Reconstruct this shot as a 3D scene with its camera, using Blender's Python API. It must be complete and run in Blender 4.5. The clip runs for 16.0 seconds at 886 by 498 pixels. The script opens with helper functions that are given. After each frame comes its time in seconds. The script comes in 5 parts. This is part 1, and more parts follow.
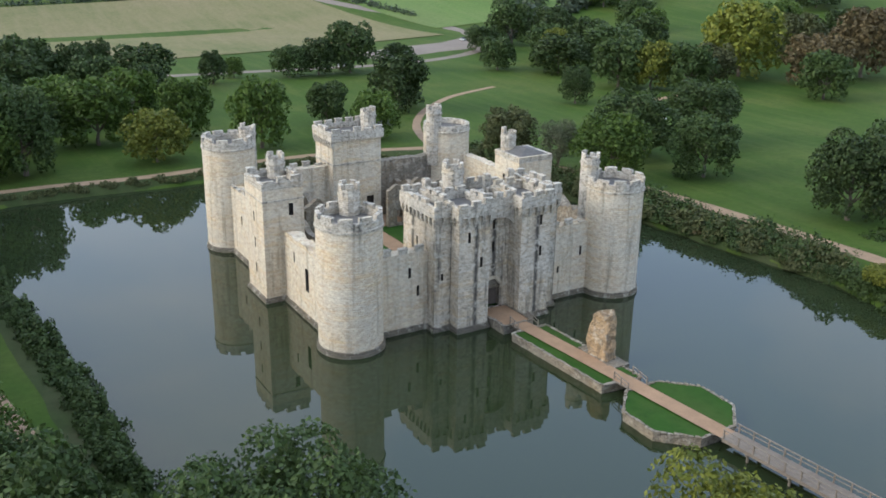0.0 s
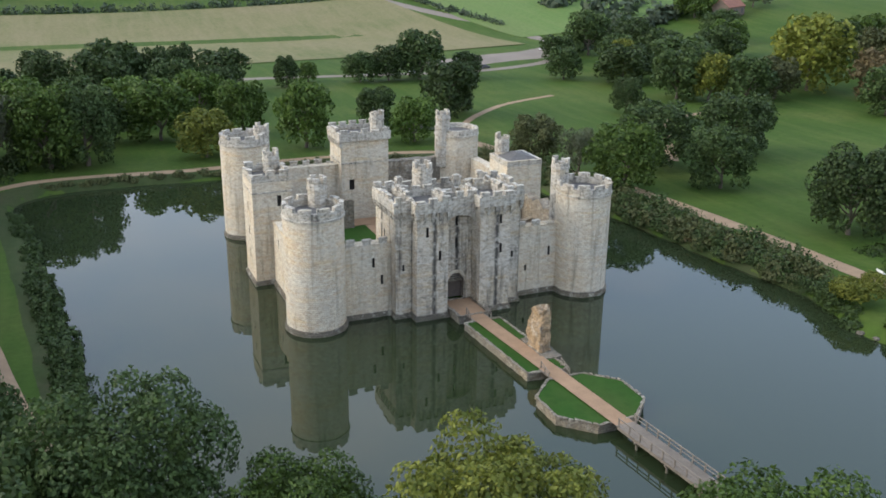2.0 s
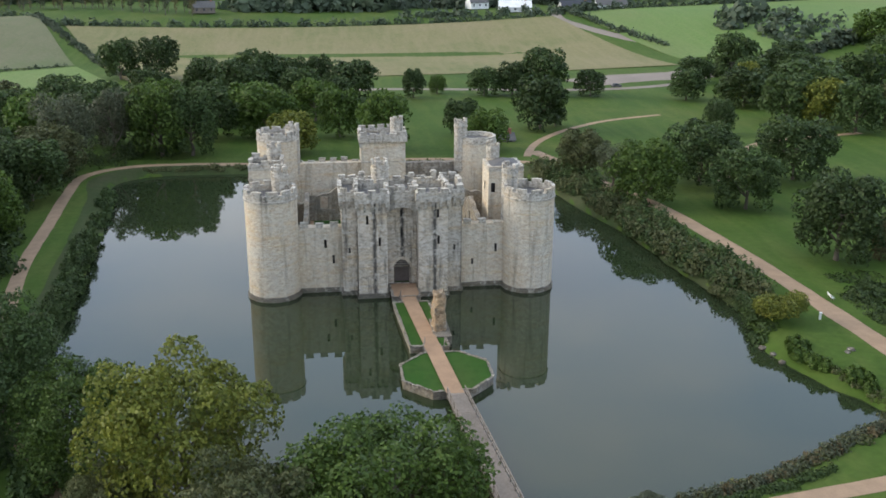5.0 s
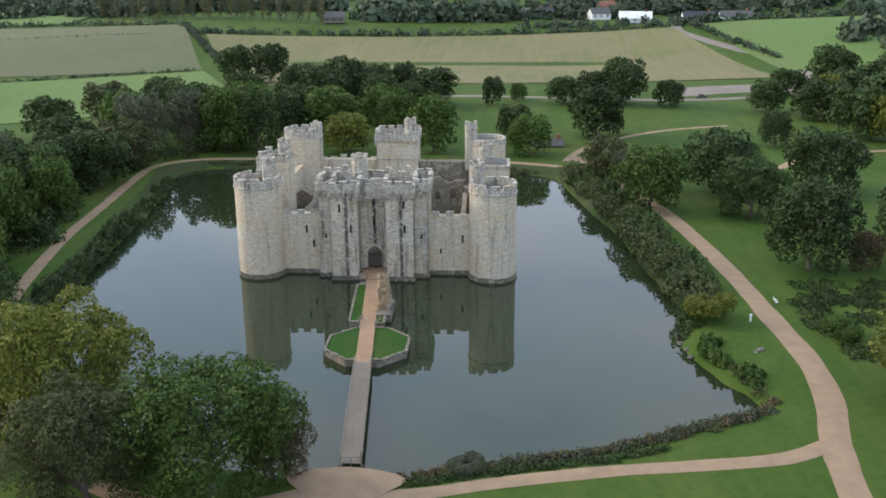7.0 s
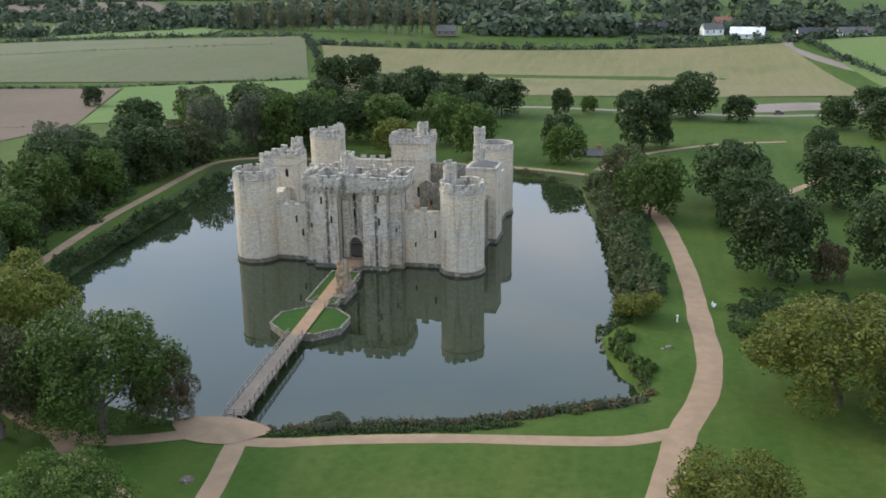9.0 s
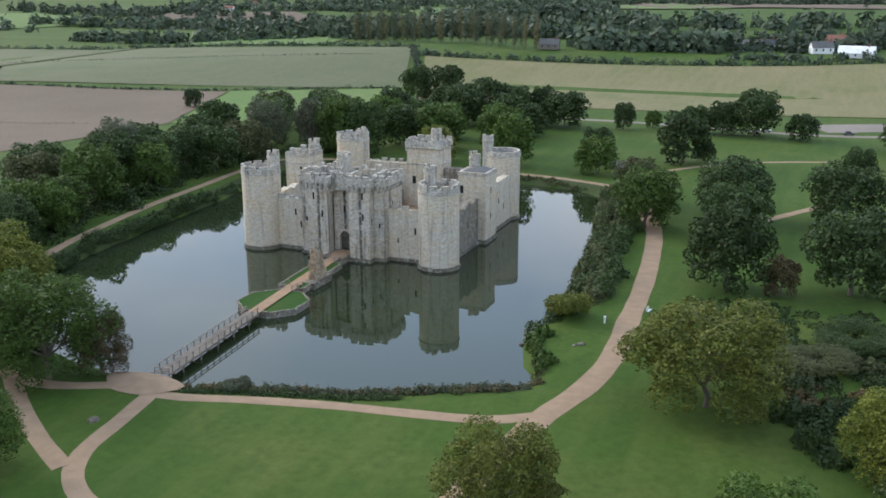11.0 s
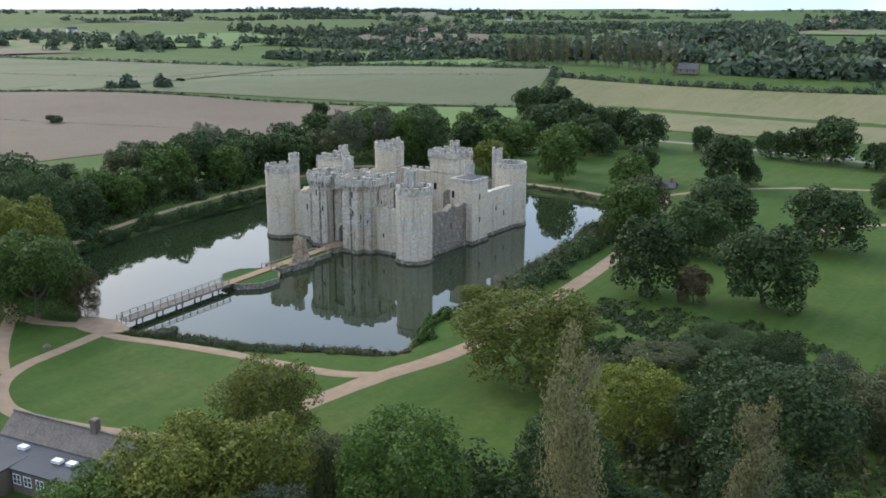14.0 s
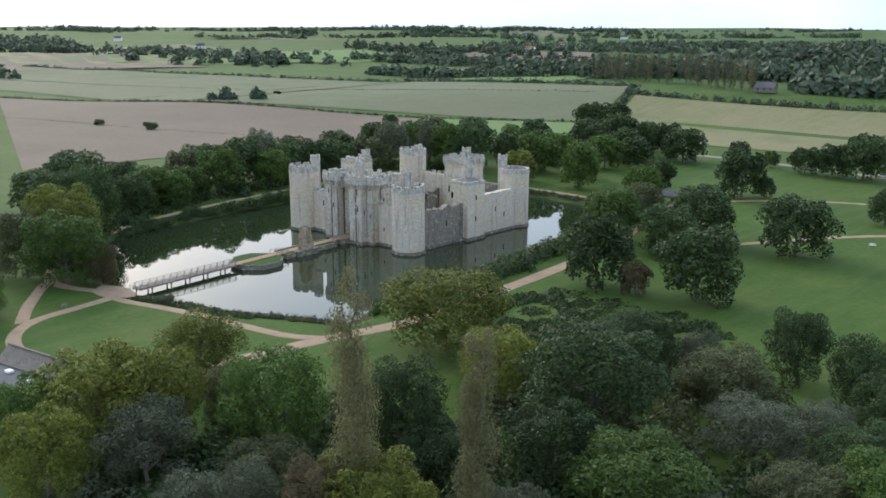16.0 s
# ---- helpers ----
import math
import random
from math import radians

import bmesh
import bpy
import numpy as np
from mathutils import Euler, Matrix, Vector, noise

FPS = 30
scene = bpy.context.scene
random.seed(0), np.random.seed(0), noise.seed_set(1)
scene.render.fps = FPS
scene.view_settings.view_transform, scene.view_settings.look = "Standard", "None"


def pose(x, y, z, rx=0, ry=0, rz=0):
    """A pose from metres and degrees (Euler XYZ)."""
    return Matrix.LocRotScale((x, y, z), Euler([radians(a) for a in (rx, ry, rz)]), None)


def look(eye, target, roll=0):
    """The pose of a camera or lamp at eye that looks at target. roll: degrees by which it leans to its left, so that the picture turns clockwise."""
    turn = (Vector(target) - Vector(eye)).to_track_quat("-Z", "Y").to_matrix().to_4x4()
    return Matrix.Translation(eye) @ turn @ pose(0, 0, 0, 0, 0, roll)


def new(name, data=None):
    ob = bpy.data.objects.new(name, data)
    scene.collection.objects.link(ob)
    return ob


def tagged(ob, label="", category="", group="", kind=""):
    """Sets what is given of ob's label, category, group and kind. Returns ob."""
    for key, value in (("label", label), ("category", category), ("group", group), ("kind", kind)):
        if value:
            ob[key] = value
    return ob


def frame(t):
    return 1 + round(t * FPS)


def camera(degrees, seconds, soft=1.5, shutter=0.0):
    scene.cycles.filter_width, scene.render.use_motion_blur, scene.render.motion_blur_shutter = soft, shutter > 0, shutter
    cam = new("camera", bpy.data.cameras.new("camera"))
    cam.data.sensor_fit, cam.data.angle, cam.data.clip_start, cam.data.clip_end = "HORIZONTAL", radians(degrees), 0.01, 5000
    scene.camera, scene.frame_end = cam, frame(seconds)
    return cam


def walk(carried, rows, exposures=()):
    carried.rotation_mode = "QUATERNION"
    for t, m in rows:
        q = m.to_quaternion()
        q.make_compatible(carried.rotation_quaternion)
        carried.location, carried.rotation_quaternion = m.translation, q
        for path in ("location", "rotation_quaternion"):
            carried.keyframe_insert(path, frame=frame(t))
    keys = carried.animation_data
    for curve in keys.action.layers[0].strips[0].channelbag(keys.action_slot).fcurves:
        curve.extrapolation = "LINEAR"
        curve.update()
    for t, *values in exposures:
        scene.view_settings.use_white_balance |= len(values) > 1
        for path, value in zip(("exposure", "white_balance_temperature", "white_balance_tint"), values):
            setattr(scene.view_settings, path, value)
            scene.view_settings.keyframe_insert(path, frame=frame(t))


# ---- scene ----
cam = camera(50.5, 16.0, soft=1.7)
PATH = [
    (0, (-69.944, -104.409, 55.034), (-68.98, -102.792, 54.357), 0.9),
    (0.5, (-66.785, -109.147, 55.424), (-65.871, -107.5, 54.751), 0.9),
    (1, (-63.11, -113.907, 55.842), (-62.25, -112.23, 55.173), 0.9),
    (1.5, (-58.732, -118.8, 56.349), (-57.933, -117.092, 55.681), 0.8),
    (2, (-53.812, -123.942, 56.885), (-53.082, -122.203, 56.22), 0.7),
    (2.5, (-48.301, -129.089, 57.372), (-47.643, -127.321, 56.708), 0.6),
    (3, (-42.433, -134.318, 57.636), (-41.851, -132.522, 56.979), 0.5),
    (3.5, (-35.715, -139.046, 57.74), (-35.214, -137.222, 57.089), 0.4),
    (4, (-28.379, -143.659, 57.99), (-27.963, -141.812, 57.343), 0.3),
    (6.5, (13.493, -165.214, 58.971), (13.471, -163.312, 58.354), -0.0),
    (7, (22.53, -167.951, 59.015), (22.42, -166.05, 58.404), -0.3),
    (7.5, (31.866, -170.429, 58.626), (31.668, -168.531, 58.024), -0.4),
    (8, (40.837, -172.322, 58.623), (40.558, -170.433, 58.029), -0.5),
    (8.5, (49.96, -173.923, 58.532), (49.603, -172.045, 57.946), -0.5),
    (9, (58.876, -175.536, 58.518), (58.442, -173.671, 57.939), -0.5),
    (11.5, (105.293, -178.459, 59.192), (104.496, -176.707, 58.647), 0.1),
    (12, (115.21, -179.215, 59.224), (114.345, -177.493, 58.688), 0.2),
    (12.5, (125.111, -178.703, 59.492), (124.178, -177.015, 58.963), 0.2),
    (13, (134.713, -177.767, 59.792), (133.715, -176.114, 59.27), 0.2),
    (13.5, (144.213, -176.132, 59.864), (143.154, -174.515, 59.349), 0.1),
    (14, (153.625, -174.729, 60.195), (152.51, -173.149, 59.686), 0.1),
    (14.5, (164.111, -173.291, 60.577), (162.939, -171.75, 60.075), 0.1),
    (15, (174.991, -172.446, 60.422), (173.765, -170.944, 59.93), 0.2),
    (15.5, (184.865, -172.78, 60.34), (183.59, -171.317, 59.858), 0.2),
    (16, (194.785, -173.028, 60.389), (193.464, -171.603, 59.915), 0.2),
]
walk(cam, [(t, look(eye, target, roll)) for t, eye, target, roll in PATH],
     [(0, 0.23, 6200, 8), (4, 0.22, 6480, 9), (9, 0.21, 6450, 8), (12.5, 0.19, 6050, 8), (16, 0.20, 6050, 7)])


# ---- light ----
world = bpy.data.worlds.new("sky")
scene.world = world
world.use_nodes = True
wn, wl = world.node_tree.nodes, world.node_tree.links
wn.clear()
w_out, w_bg, w_mix, w_sky = wn.new("ShaderNodeOutputWorld"), wn.new("ShaderNodeBackground"), wn.new("ShaderNodeMix"), wn.new("ShaderNodeTexSky")
w_sky.sky_type, w_sky.sun_disc = "NISHITA", False
w_sky.sun_elevation, w_sky.sun_rotation = radians(20), radians(285)
w_sky.air_density, w_sky.dust_density = 1.0, 4.0
w_mix.data_type, w_mix.inputs[0].default_value = "RGBA", 0.63
w_co, w_map, w_noise, w_ramp = wn.new("ShaderNodeTexCoord"), wn.new("ShaderNodeMapping"), wn.new("ShaderNodeTexNoise"), wn.new("ShaderNodeMix")
w_map.inputs["Scale"].default_value = (1.0, 1.0, 2.4)
w_noise.inputs["Scale"].default_value, w_noise.inputs["Detail"].default_value = 2.1, 5
w_cloud = wn.new("ShaderNodeMapRange")  # soft broken cloud cover
w_cloud.inputs[1].default_value, w_cloud.inputs[2].default_value = 0.40, 0.66
w_ramp.data_type = "RGBA"
w_ramp.inputs[6].default_value, w_ramp.inputs[7].default_value = (9.4, 11.8, 15.9, 1), (15.4, 15.7, 17.2, 1)
wl.new(w_co.outputs["Generated"], w_map.inputs["Vector"])
wl.new(w_map.outputs[0], w_noise.inputs["Vector"])
wl.new(w_noise.outputs["Fac"], w_cloud.inputs[0])
wl.new(w_cloud.outputs[0], w_ramp.inputs[0])
wl.new(w_ramp.outputs[2], w_mix.inputs[7])
wl.new(w_sky.outputs[0], w_mix.inputs[6])
wl.new(w_mix.outputs[2], w_bg.inputs[0])
w_bg.inputs[1].default_value = 0.118
wl.new(w_bg.outputs[0], w_out.inputs[0])

sun = new("sun", bpy.data.lights.new("sun", "SUN"))
sun.data.energy, sun.data.angle, sun.data.color = 2.0, radians(28), (1.0, 0.91, 0.79)
sun.matrix_world = look((-87, 23, 48), (0, 0, 0))


# ---- materials ----
def mat(name):
    m = bpy.data.materials.new(name)
    m.use_nodes = True
    return m, m.node_tree.nodes, m.node_tree.links, m.node_tree.nodes["Principled BSDF"]


def ramp(n, l, src, stops):
    r = n.new("ShaderNodeValToRGB")
    while len(r.color_ramp.elements) < len(stops):
        r.color_ramp.elements.new(0.5)
    for e, (p, c) in zip(r.color_ramp.elements, stops):
        e.position, e.color = p, (*c, 1)
    l.new(src, r.inputs[0])
    return r.outputs[0]


def blend(n, l, fac, a, b, mode="MIX"):
    m = n.new("ShaderNodeMix")
    m.data_type, m.blend_type = "RGBA", mode
    for sock, val in ((m.inputs[0], fac), (m.inputs[6], a), (m.inputs[7], b)):
        if hasattr(val, "is_output"):
            l.new(val, sock)
        elif isinstance(val, (int, float)):
            sock.default_value = val
        else:
            sock.default_value = (*val, 1)
    return m.outputs[2]


def tex_noise(n, l, vec, scale, detail=4, rough=0.55):
    t = n.new("ShaderNodeTexNoise")
    t.inputs["Scale"].default_value, t.inputs["Detail"].default_value, t.inputs["Roughness"].default_value = scale, detail, rough
    if vec is not None:
        l.new(vec, t.inputs["Vector"])
    return t.outputs["Fac"]


def bump(n, l, bs, height, strength, dist):
    b = n.new("ShaderNodeBump")
    b.inputs["Strength"].default_value, b.inputs["Distance"].default_value = strength, dist
    l.new(height, b.inputs["Height"])
    l.new(b.outputs[0], bs.inputs["Normal"])


def position(n):
    return n.new("ShaderNodeNewGeometry").outputs["Position"]


def scaled(n, l, vec, s):
    m = n.new("ShaderNodeMapping")
    m.inputs["Scale"].default_value = s
    l.new(vec, m.inputs["Vector"])
    return m.outputs[0]


def stone(name, base, warm, dark, course=0.36, streak=0.5, lichen=0.35, run=None, grime=0.45):
    m, n, l, bs = mat(name)
    uv = n.new("ShaderNodeUVMap").outputs[0]
    pos = position(n)
    br = n.new("ShaderNodeTexBrick")
    br.inputs["Scale"].default_value = 1.0
    br.inputs["Brick Width"].default_value, br.inputs["Row Height"].default_value = 0.62, course
    br.inputs["Mortar Size"].default_value, br.inputs["Mortar Smooth"].default_value = 0.018, 0.6
    br.inputs["Color1"].default_value, br.inputs["Color2"].default_value = (0.40, 0.40, 0.40, 1), (0.63, 0.63, 0.63, 1)
    br.inputs["Mortar"].default_value = (0.15, 0.15, 0.15, 1)
    l.new(uv, br.inputs["Vector"])
    patch = tex_noise(n, l, pos, 0.16, 5, 0.6)
    c1 = ramp(n, l, patch, ((0.33, base), (0.5, tuple(0.5 * (p + q) for p, q in zip(base, warm))), (0.66, warm)))
    band = tex_noise(n, l, scaled(n, l, pos, (0.13, 0.13, 1.1)), 1.0, 4, 0.6)  # beds of differing stone
    c1 = blend(n, l, ramp(n, l, band, ((0.5, (0, 0, 0)), (0.68, (0.6, 0.6, 0.6)))), c1, tuple(v * k for v, k in zip(warm, (1.0, 0.9, 0.72))))
    c2 = blend(n, l, 0.75, c1, br.outputs["Color"], "OVERLAY")
    fine = tex_noise(n, l, scaled(n, l, pos, (1, 1, 1.6)), 1.9, 8, 0.82)
    c3 = blend(n, l, ramp(n, l, fine, ((0.50, (0, 0, 0)), (0.64, (1, 1, 1)))), c2, dark)
    c3 = blend(n, l, grime, c2, c3)
    st = tex_noise(n, l, scaled(n, l, pos, (0.9, 0.9, 0.07)), 1.0, 5, 0.65)
    c4 = blend(n, l, ramp(n, l, st, ((0.53, (0, 0, 0)), (0.72, (streak, streak, streak)))), c3, dark)
    if run is not None:  # a black run of water stain down the face
        sep = n.new("ShaderNodeSeparateXYZ")
        l.new(uv, sep.inputs[0])
        off = n.new("ShaderNodeMath")
        off.operation, off.inputs[1].default_value = "SUBTRACT", run
        l.new(sep.outputs[0], off.inputs[0])
        ab = n.new("ShaderNodeMath")
        ab.operation = "ABSOLUTE"
        l.new(off.outputs[0], ab.inputs[0])
        wob = n.new("ShaderNodeMath")
        wob.operation = "ADD"
        l.new(ab.outputs[0], wob.inputs[0])
        l.new(tex_noise(n, l, scaled(n, l, pos, (1, 1, 0.45)), 1.5, 8, 0.8), wob.inputs[1])
        c4 = blend(n, l, ramp(n, l, wob.outputs[0], ((0.62, (0.95, 0.95, 0.95)), (1.12, (0, 0, 0)))), c4, dark)
    li = tex_noise(n, l, pos, 0.9, 8, 0.75)
    c5 = blend(n, l, ramp(n, l, li, ((0.53, (0, 0, 0)), (0.62, (lichen, lichen, lichen)))), c4, (0.61, 0.575, 0.495))
    l.new(c5, bs.inputs["Base Color"])
    bs.inputs["Roughness"].default_value = 0.92
    h = blend(n, l, 0.5, br.outputs["Color"], fine)
    bump(n, l, bs, h, 0.7, 0.09)
    return m


STONE = stone("weathered sandstone", (0.58, 0.535, 0.44), (0.60, 0.51, 0.37), (0.13, 0.115, 0.09), 0.31, 0.6, 0.4, None, 0.5)
STONE_GATE = stone("streaked sandstone", (0.49, 0.455, 0.39), (0.54, 0.46, 0.34), (0.05, 0.047, 0.042), 0.29, 0.95, 0.7, 2.75, 0.75)
STONE_TOP = stone("lichened parapet stone", (0.44, 0.42, 0.37), (0.50, 0.45, 0.37), (0.045, 0.043, 0.038), 0.27, 0.85, 0.9, None, 0.95)
STONE_DARK = stone("damp dark rubble", (0.12, 0.11, 0.09), (0.18, 0.155, 0.12), (0.03, 0.03, 0.027), 0.28, 0.5, 0.6)
STONE_RUIN = stone("ruined inner rubble", (0.205, 0.19, 0.16), (0.26, 0.215, 0.155), (0.05, 0.047, 0.04), 0.25, 0.8, 0.4, None, 0.8)
STONE_PIER = stone("warm broken sandstone", (0.28, 0.24, 0.185), (0.37, 0.26, 0.15), (0.05, 0.045, 0.037), 0.26, 0.8, 0.5, None, 0.7)


def plain(name, c, rough=0.85, c2=None, scale=1.5, rel=0.3, metal=0.0):
    m, n, l, bs = mat(name)
    pos = position(n)
    f = tex_noise(n, l, pos, scale, 6, 0.65)
    g = tex_noise(n, l, pos, scale * 0.12, 3, 0.5)
    c2 = c2 or tuple(v * 0.55 for v in c)
    a = ramp(n, l, f, ((0.35, c2), (0.65, c)))
    b = ramp(n, l, g, ((0.35, tuple(v * 0.8 for v in c)), (0.65, tuple(min(1, v * 1.15) for v in c))))
    l.new(blend(n, l, 0.5, a, b), bs.inputs["Base Color"])
    bs.inputs["Roughness"].default_value, bs.inputs["Metallic"].default_value = rough, metal
    bump(n, l, bs, f, rel, 0.05)
    return m


LEAD = plain("grey lead roof", (0.115, 0.11, 0.105), 0.75, (0.05, 0.048, 0.045))
# stone inside the openings, coloured near black to stand in for shade
SHADE_STONE = plain("stone reveal with painted shade", (0.05, 0.047, 0.043), 0.95)
TIMBER = plain("weathered grey timber", (0.22, 0.185, 0.15), 0.85, (0.12, 0.10, 0.08), 3)
OAK = plain("old oak door", (0.12, 0.10, 0.085), 0.8, (0.06, 0.05, 0.042), 3)
GRAVEL = plain("tan gravel path", (0.29, 0.20, 0.125), 0.95, (0.22, 0.15, 0.095), 4, 0.25)
SAND = plain("reddish causeway gravel", (0.31, 0.20, 0.12), 0.95, (0.24, 0.15, 0.09), 4, 0.25)
ROAD = plain("pale car park gravel", (0.21, 0.175, 0.145), 0.95, (0.15, 0.125, 0.10), 0.6)
SLATE = plain("dark slate", (0.05, 0.055, 0.066), 0.8, (0.035, 0.037, 0.043), 3)
TILE = plain("mossy clay tile", (0.20, 0.165, 0.135), 0.9, (0.03, 0.027, 0.023), 3.2)
BRICKW = plain("brown cottage brick", (0.16, 0.12, 0.095), 0.9, (0.10, 0.08, 0.065), 8)
WHITE = plain("white paint", (0.75, 0.75, 0.73), 0.6, (0.66, 0.66, 0.64), 3, 0.1)
RED_ROOF = plain("red tile", (0.28, 0.12, 0.08), 0.85, (0.2, 0.09, 0.06), 3)
BARK = plain("grey brown bark", (0.15, 0.125, 0.10), 0.95, (0.07, 0.06, 0.05), 6, 0.6)
PALEBARK = plain("pale dead wood", (0.33, 0.30, 0.26), 0.9, (0.2, 0.18, 0.16), 6, 0.6)


def grass(name, a, b, c, big=0.03):
    m, n, l, bs = mat(name)
    pos = position(n)
    g = tex_noise(n, l, pos, big, 5, 0.6)
    f = tex_noise(n, l, pos, 0.7, 6, 0.7)
    mow = tex_noise(n, l, scaled(n, l, pos, (0.25, 0.03, 0.1)), 1.0, 4, 0.6)
    c1 = ramp(n, l, g, ((0.3, a), (0.5, b), (0.72, c)))
    c2 = blend(n, l, ramp(n, l, f, ((0.3, (0, 0, 0)), (0.7, (0.6, 0.6, 0.6)))), c1, tuple(v * 0.6 for v in a))
    c3 = blend(n, l, ramp(n, l, mow, ((0.45, (0, 0, 0)), (0.65, (0.3, 0.3, 0.3)))), c2, c)
    l.new(c3, bs.inputs["Base Color"])
    bs.inputs["Roughness"].default_value = 0.9
    bs.inputs["Specular IOR Level"].default_value = 0.15
    bump(n, l, bs, f, 0.5, 0.12)
    return m


GRASS = grass("mown parkland grass", (0.039, 0.080, 0.011), (0.055, 0.099, 0.015), (0.096, 0.120, 0.028))
LAWN = grass("lush lawn", (0.021, 0.066, 0.009), (0.029, 0.080, 0.011), (0.050, 0.084, 0.018), 0.05)
MEADOW = grass("dry meadow", (0.125, 0.145, 0.055), (0.205, 0.185, 0.09), (0.245, 0.200, 0.115), 0.014)
PLOUGH = grass("ploughed earth", (0.150, 0.112, 0.080), (0.172, 0.132, 0.096), (0.135, 0.105, 0.070), 0.01)
PASTURE = grass("green pasture", (0.093, 0.162, 0.043), (0.128, 0.196, 0.055), (0.153, 0.187, 0.068), 0.01)
STUBBLE = grass("grey stubble", (0.112, 0.130, 0.064), (0.150, 0.147, 0.085), (0.090, 0.122, 0.048), 0.012)
ROUGH = grass("rough bank grass", (0.032, 0.054, 0.016), (0.047, 0.068, 0.022), (0.072, 0.072, 0.036), 0.08)


def leaf(name, a, b, through_light=0.25):
    m, n, l, bs = mat(name)
    isl = n.new("ShaderNodeNewGeometry").outputs["Random Per Island"]
    obj = n.new("ShaderNodeObjectInfo").outputs["Random"]
    mid = tuple(0.5 * (p + q) for p, q in zip(a, b))
    clump = n.new("ShaderNodeTexNoise")
    clump.inputs["Scale"].default_value, clump.inputs["Detail"].default_value = 0.42, 3
    l.new(position(n), clump.inputs["Vector"])
    tone = n.new("ShaderNodeMix")
    tone.inputs[0].default_value = 0.62
    l.new(isl, tone.inputs[2])
    l.new(clump.outputs["Fac"], tone.inputs[3])
    c = ramp(n, l, tone.outputs[0], ((0.22, a), (0.52, mid), (0.80, b)))
    hsv = n.new("ShaderNodeHueSaturation")
    l.new(c, hsv.inputs["Color"])
    mr = n.new("ShaderNodeMapRange")
    mr.inputs[3].default_value, mr.inputs[4].default_value = 0.8, 1.25
    l.new(obj, mr.inputs[0])
    l.new(mr.outputs[0], hsv.inputs["Value"])
    l.new(hsv.outputs[0], bs.inputs["Base Color"])
    bs.inputs["Roughness"].default_value = 0.6
    bs.inputs["Specular IOR Level"].default_value = 0.25
    tr = n.new("ShaderNodeBsdfTranslucent")
    l.new(hsv.outputs[0], tr.inputs[0])
    mx = n.new("ShaderNodeMixShader")
    mx.inputs[0].default_value = through_light
    l.new(bs.outputs[0], mx.inputs[1])
    l.new(tr.outputs[0], mx.inputs[2])
    l.new(mx.outputs[0], n["Material Output"].inputs[0])
    return m


LEAVES = {
    "d": leaf("dark oak leaves", (0.022, 0.042, 0.013), (0.066, 0.102, 0.028)),
    "g": leaf("green leaves", (0.028, 0.058, 0.010), (0.105, 0.165, 0.028)),
    "y": leaf("yellowing leaves", (0.050, 0.074, 0.011), (0.215, 0.225, 0.036)),
    "o": leaf("olive leaves", (0.04, 0.055, 0.02), (0.11, 0.115, 0.045)),
    "s": leaf("grey green willow leaves", (0.05, 0.065, 0.035), (0.13, 0.145, 0.085)),
    "b": leaf("russet leaves", (0.055, 0.048, 0.022), (0.165, 0.125, 0.06)),
    "p": leaf("faded poplar leaves", (0.090, 0.088, 0.036), (0.23, 0.205, 0.095)),
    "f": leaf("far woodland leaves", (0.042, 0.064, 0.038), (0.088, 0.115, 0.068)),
}

m, n, l, bs = mat("still pond water")
pos = position(n)
bs.inputs["Base Color"].default_value = (0.020, 0.030, 0.013, 1)
bs.inputs["Roughness"].default_value, bs.inputs["IOR"].default_value = 0.02, 1.52
bump(n, l, bs, tex_noise(n, l, scaled(n, l, pos, (0.5, 0.9, 1)), 1.0, 3, 0.5), 0.02, 0.05)
WATER = m


# ---- building helpers ----
def part(name, bm, material, parent=None, label=""):
    me = bpy.data.meshes.new(name)
    bm.to_mesh(me)
    bm.free()
    me.materials.append(material)
    ob = new(name, me)
    if parent is not None:
        ob.parent = parent
    if label:
        ob["label"] = label
    return ob


def thing(name, x, y, z, label, category, group="", kind=""):
    ob = new(name)
    ob.matrix_world = pose(x, y, z)
    ob.empty_display_size = 0.5
    return tagged(ob, label, category, group, kind)


def uv_quad(bm, co, uv=None):
    f = bm.faces.new([bm.verts.new(c) for c in co])
    lay = bm.loops.layers.uv.verify()
    if uv is None:
        nrm = (Vector(co[1]) - Vector(co[0])).cross(Vector(co[2]) - Vector(co[0]))
        ax = max(range(3), key=lambda i: abs(nrm[i]))
        uv = [((c[1], c[2]) if ax == 0 else (c[0], c[2]) if ax == 1 else (c[0], c[1])) for c in co]
    for lp, q in zip(f.loops, uv):
        lp[lay].uv = q
    return f


def box(bm, x0, y0, z0, x1, y1, z1, skip=""):
    p = [(x0, y0), (x1, y0), (x1, y1), (x0, y1)]
    for i in range(4):
        a, b = p[i], p[(i + 1) % 4]
        uv_quad(bm, [(*a, z0), (*b, z0), (*b, z1), (*a, z1)])
    if "t" not in skip:
        uv_quad(bm, [(x0, y0, z1), (x1, y0, z1), (x1, y1, z1), (x0, y1, z1)])
    if "b" not in skip:
        uv_quad(bm, [(x0, y1, z0), (x1, y1, z0), (x1, y0, z0), (x0, y0, z0)])


def worn(bm, amount=0.05, scale=1.3, seed=0.0):
    """Uneven, weathered edges: the same shift at the same place, so that corners stay closed."""
    for v in bm.verts:
        v.co += noise.noise_vector((v.co + Vector((seed, seed * 1.7, 0))) * scale) * amount


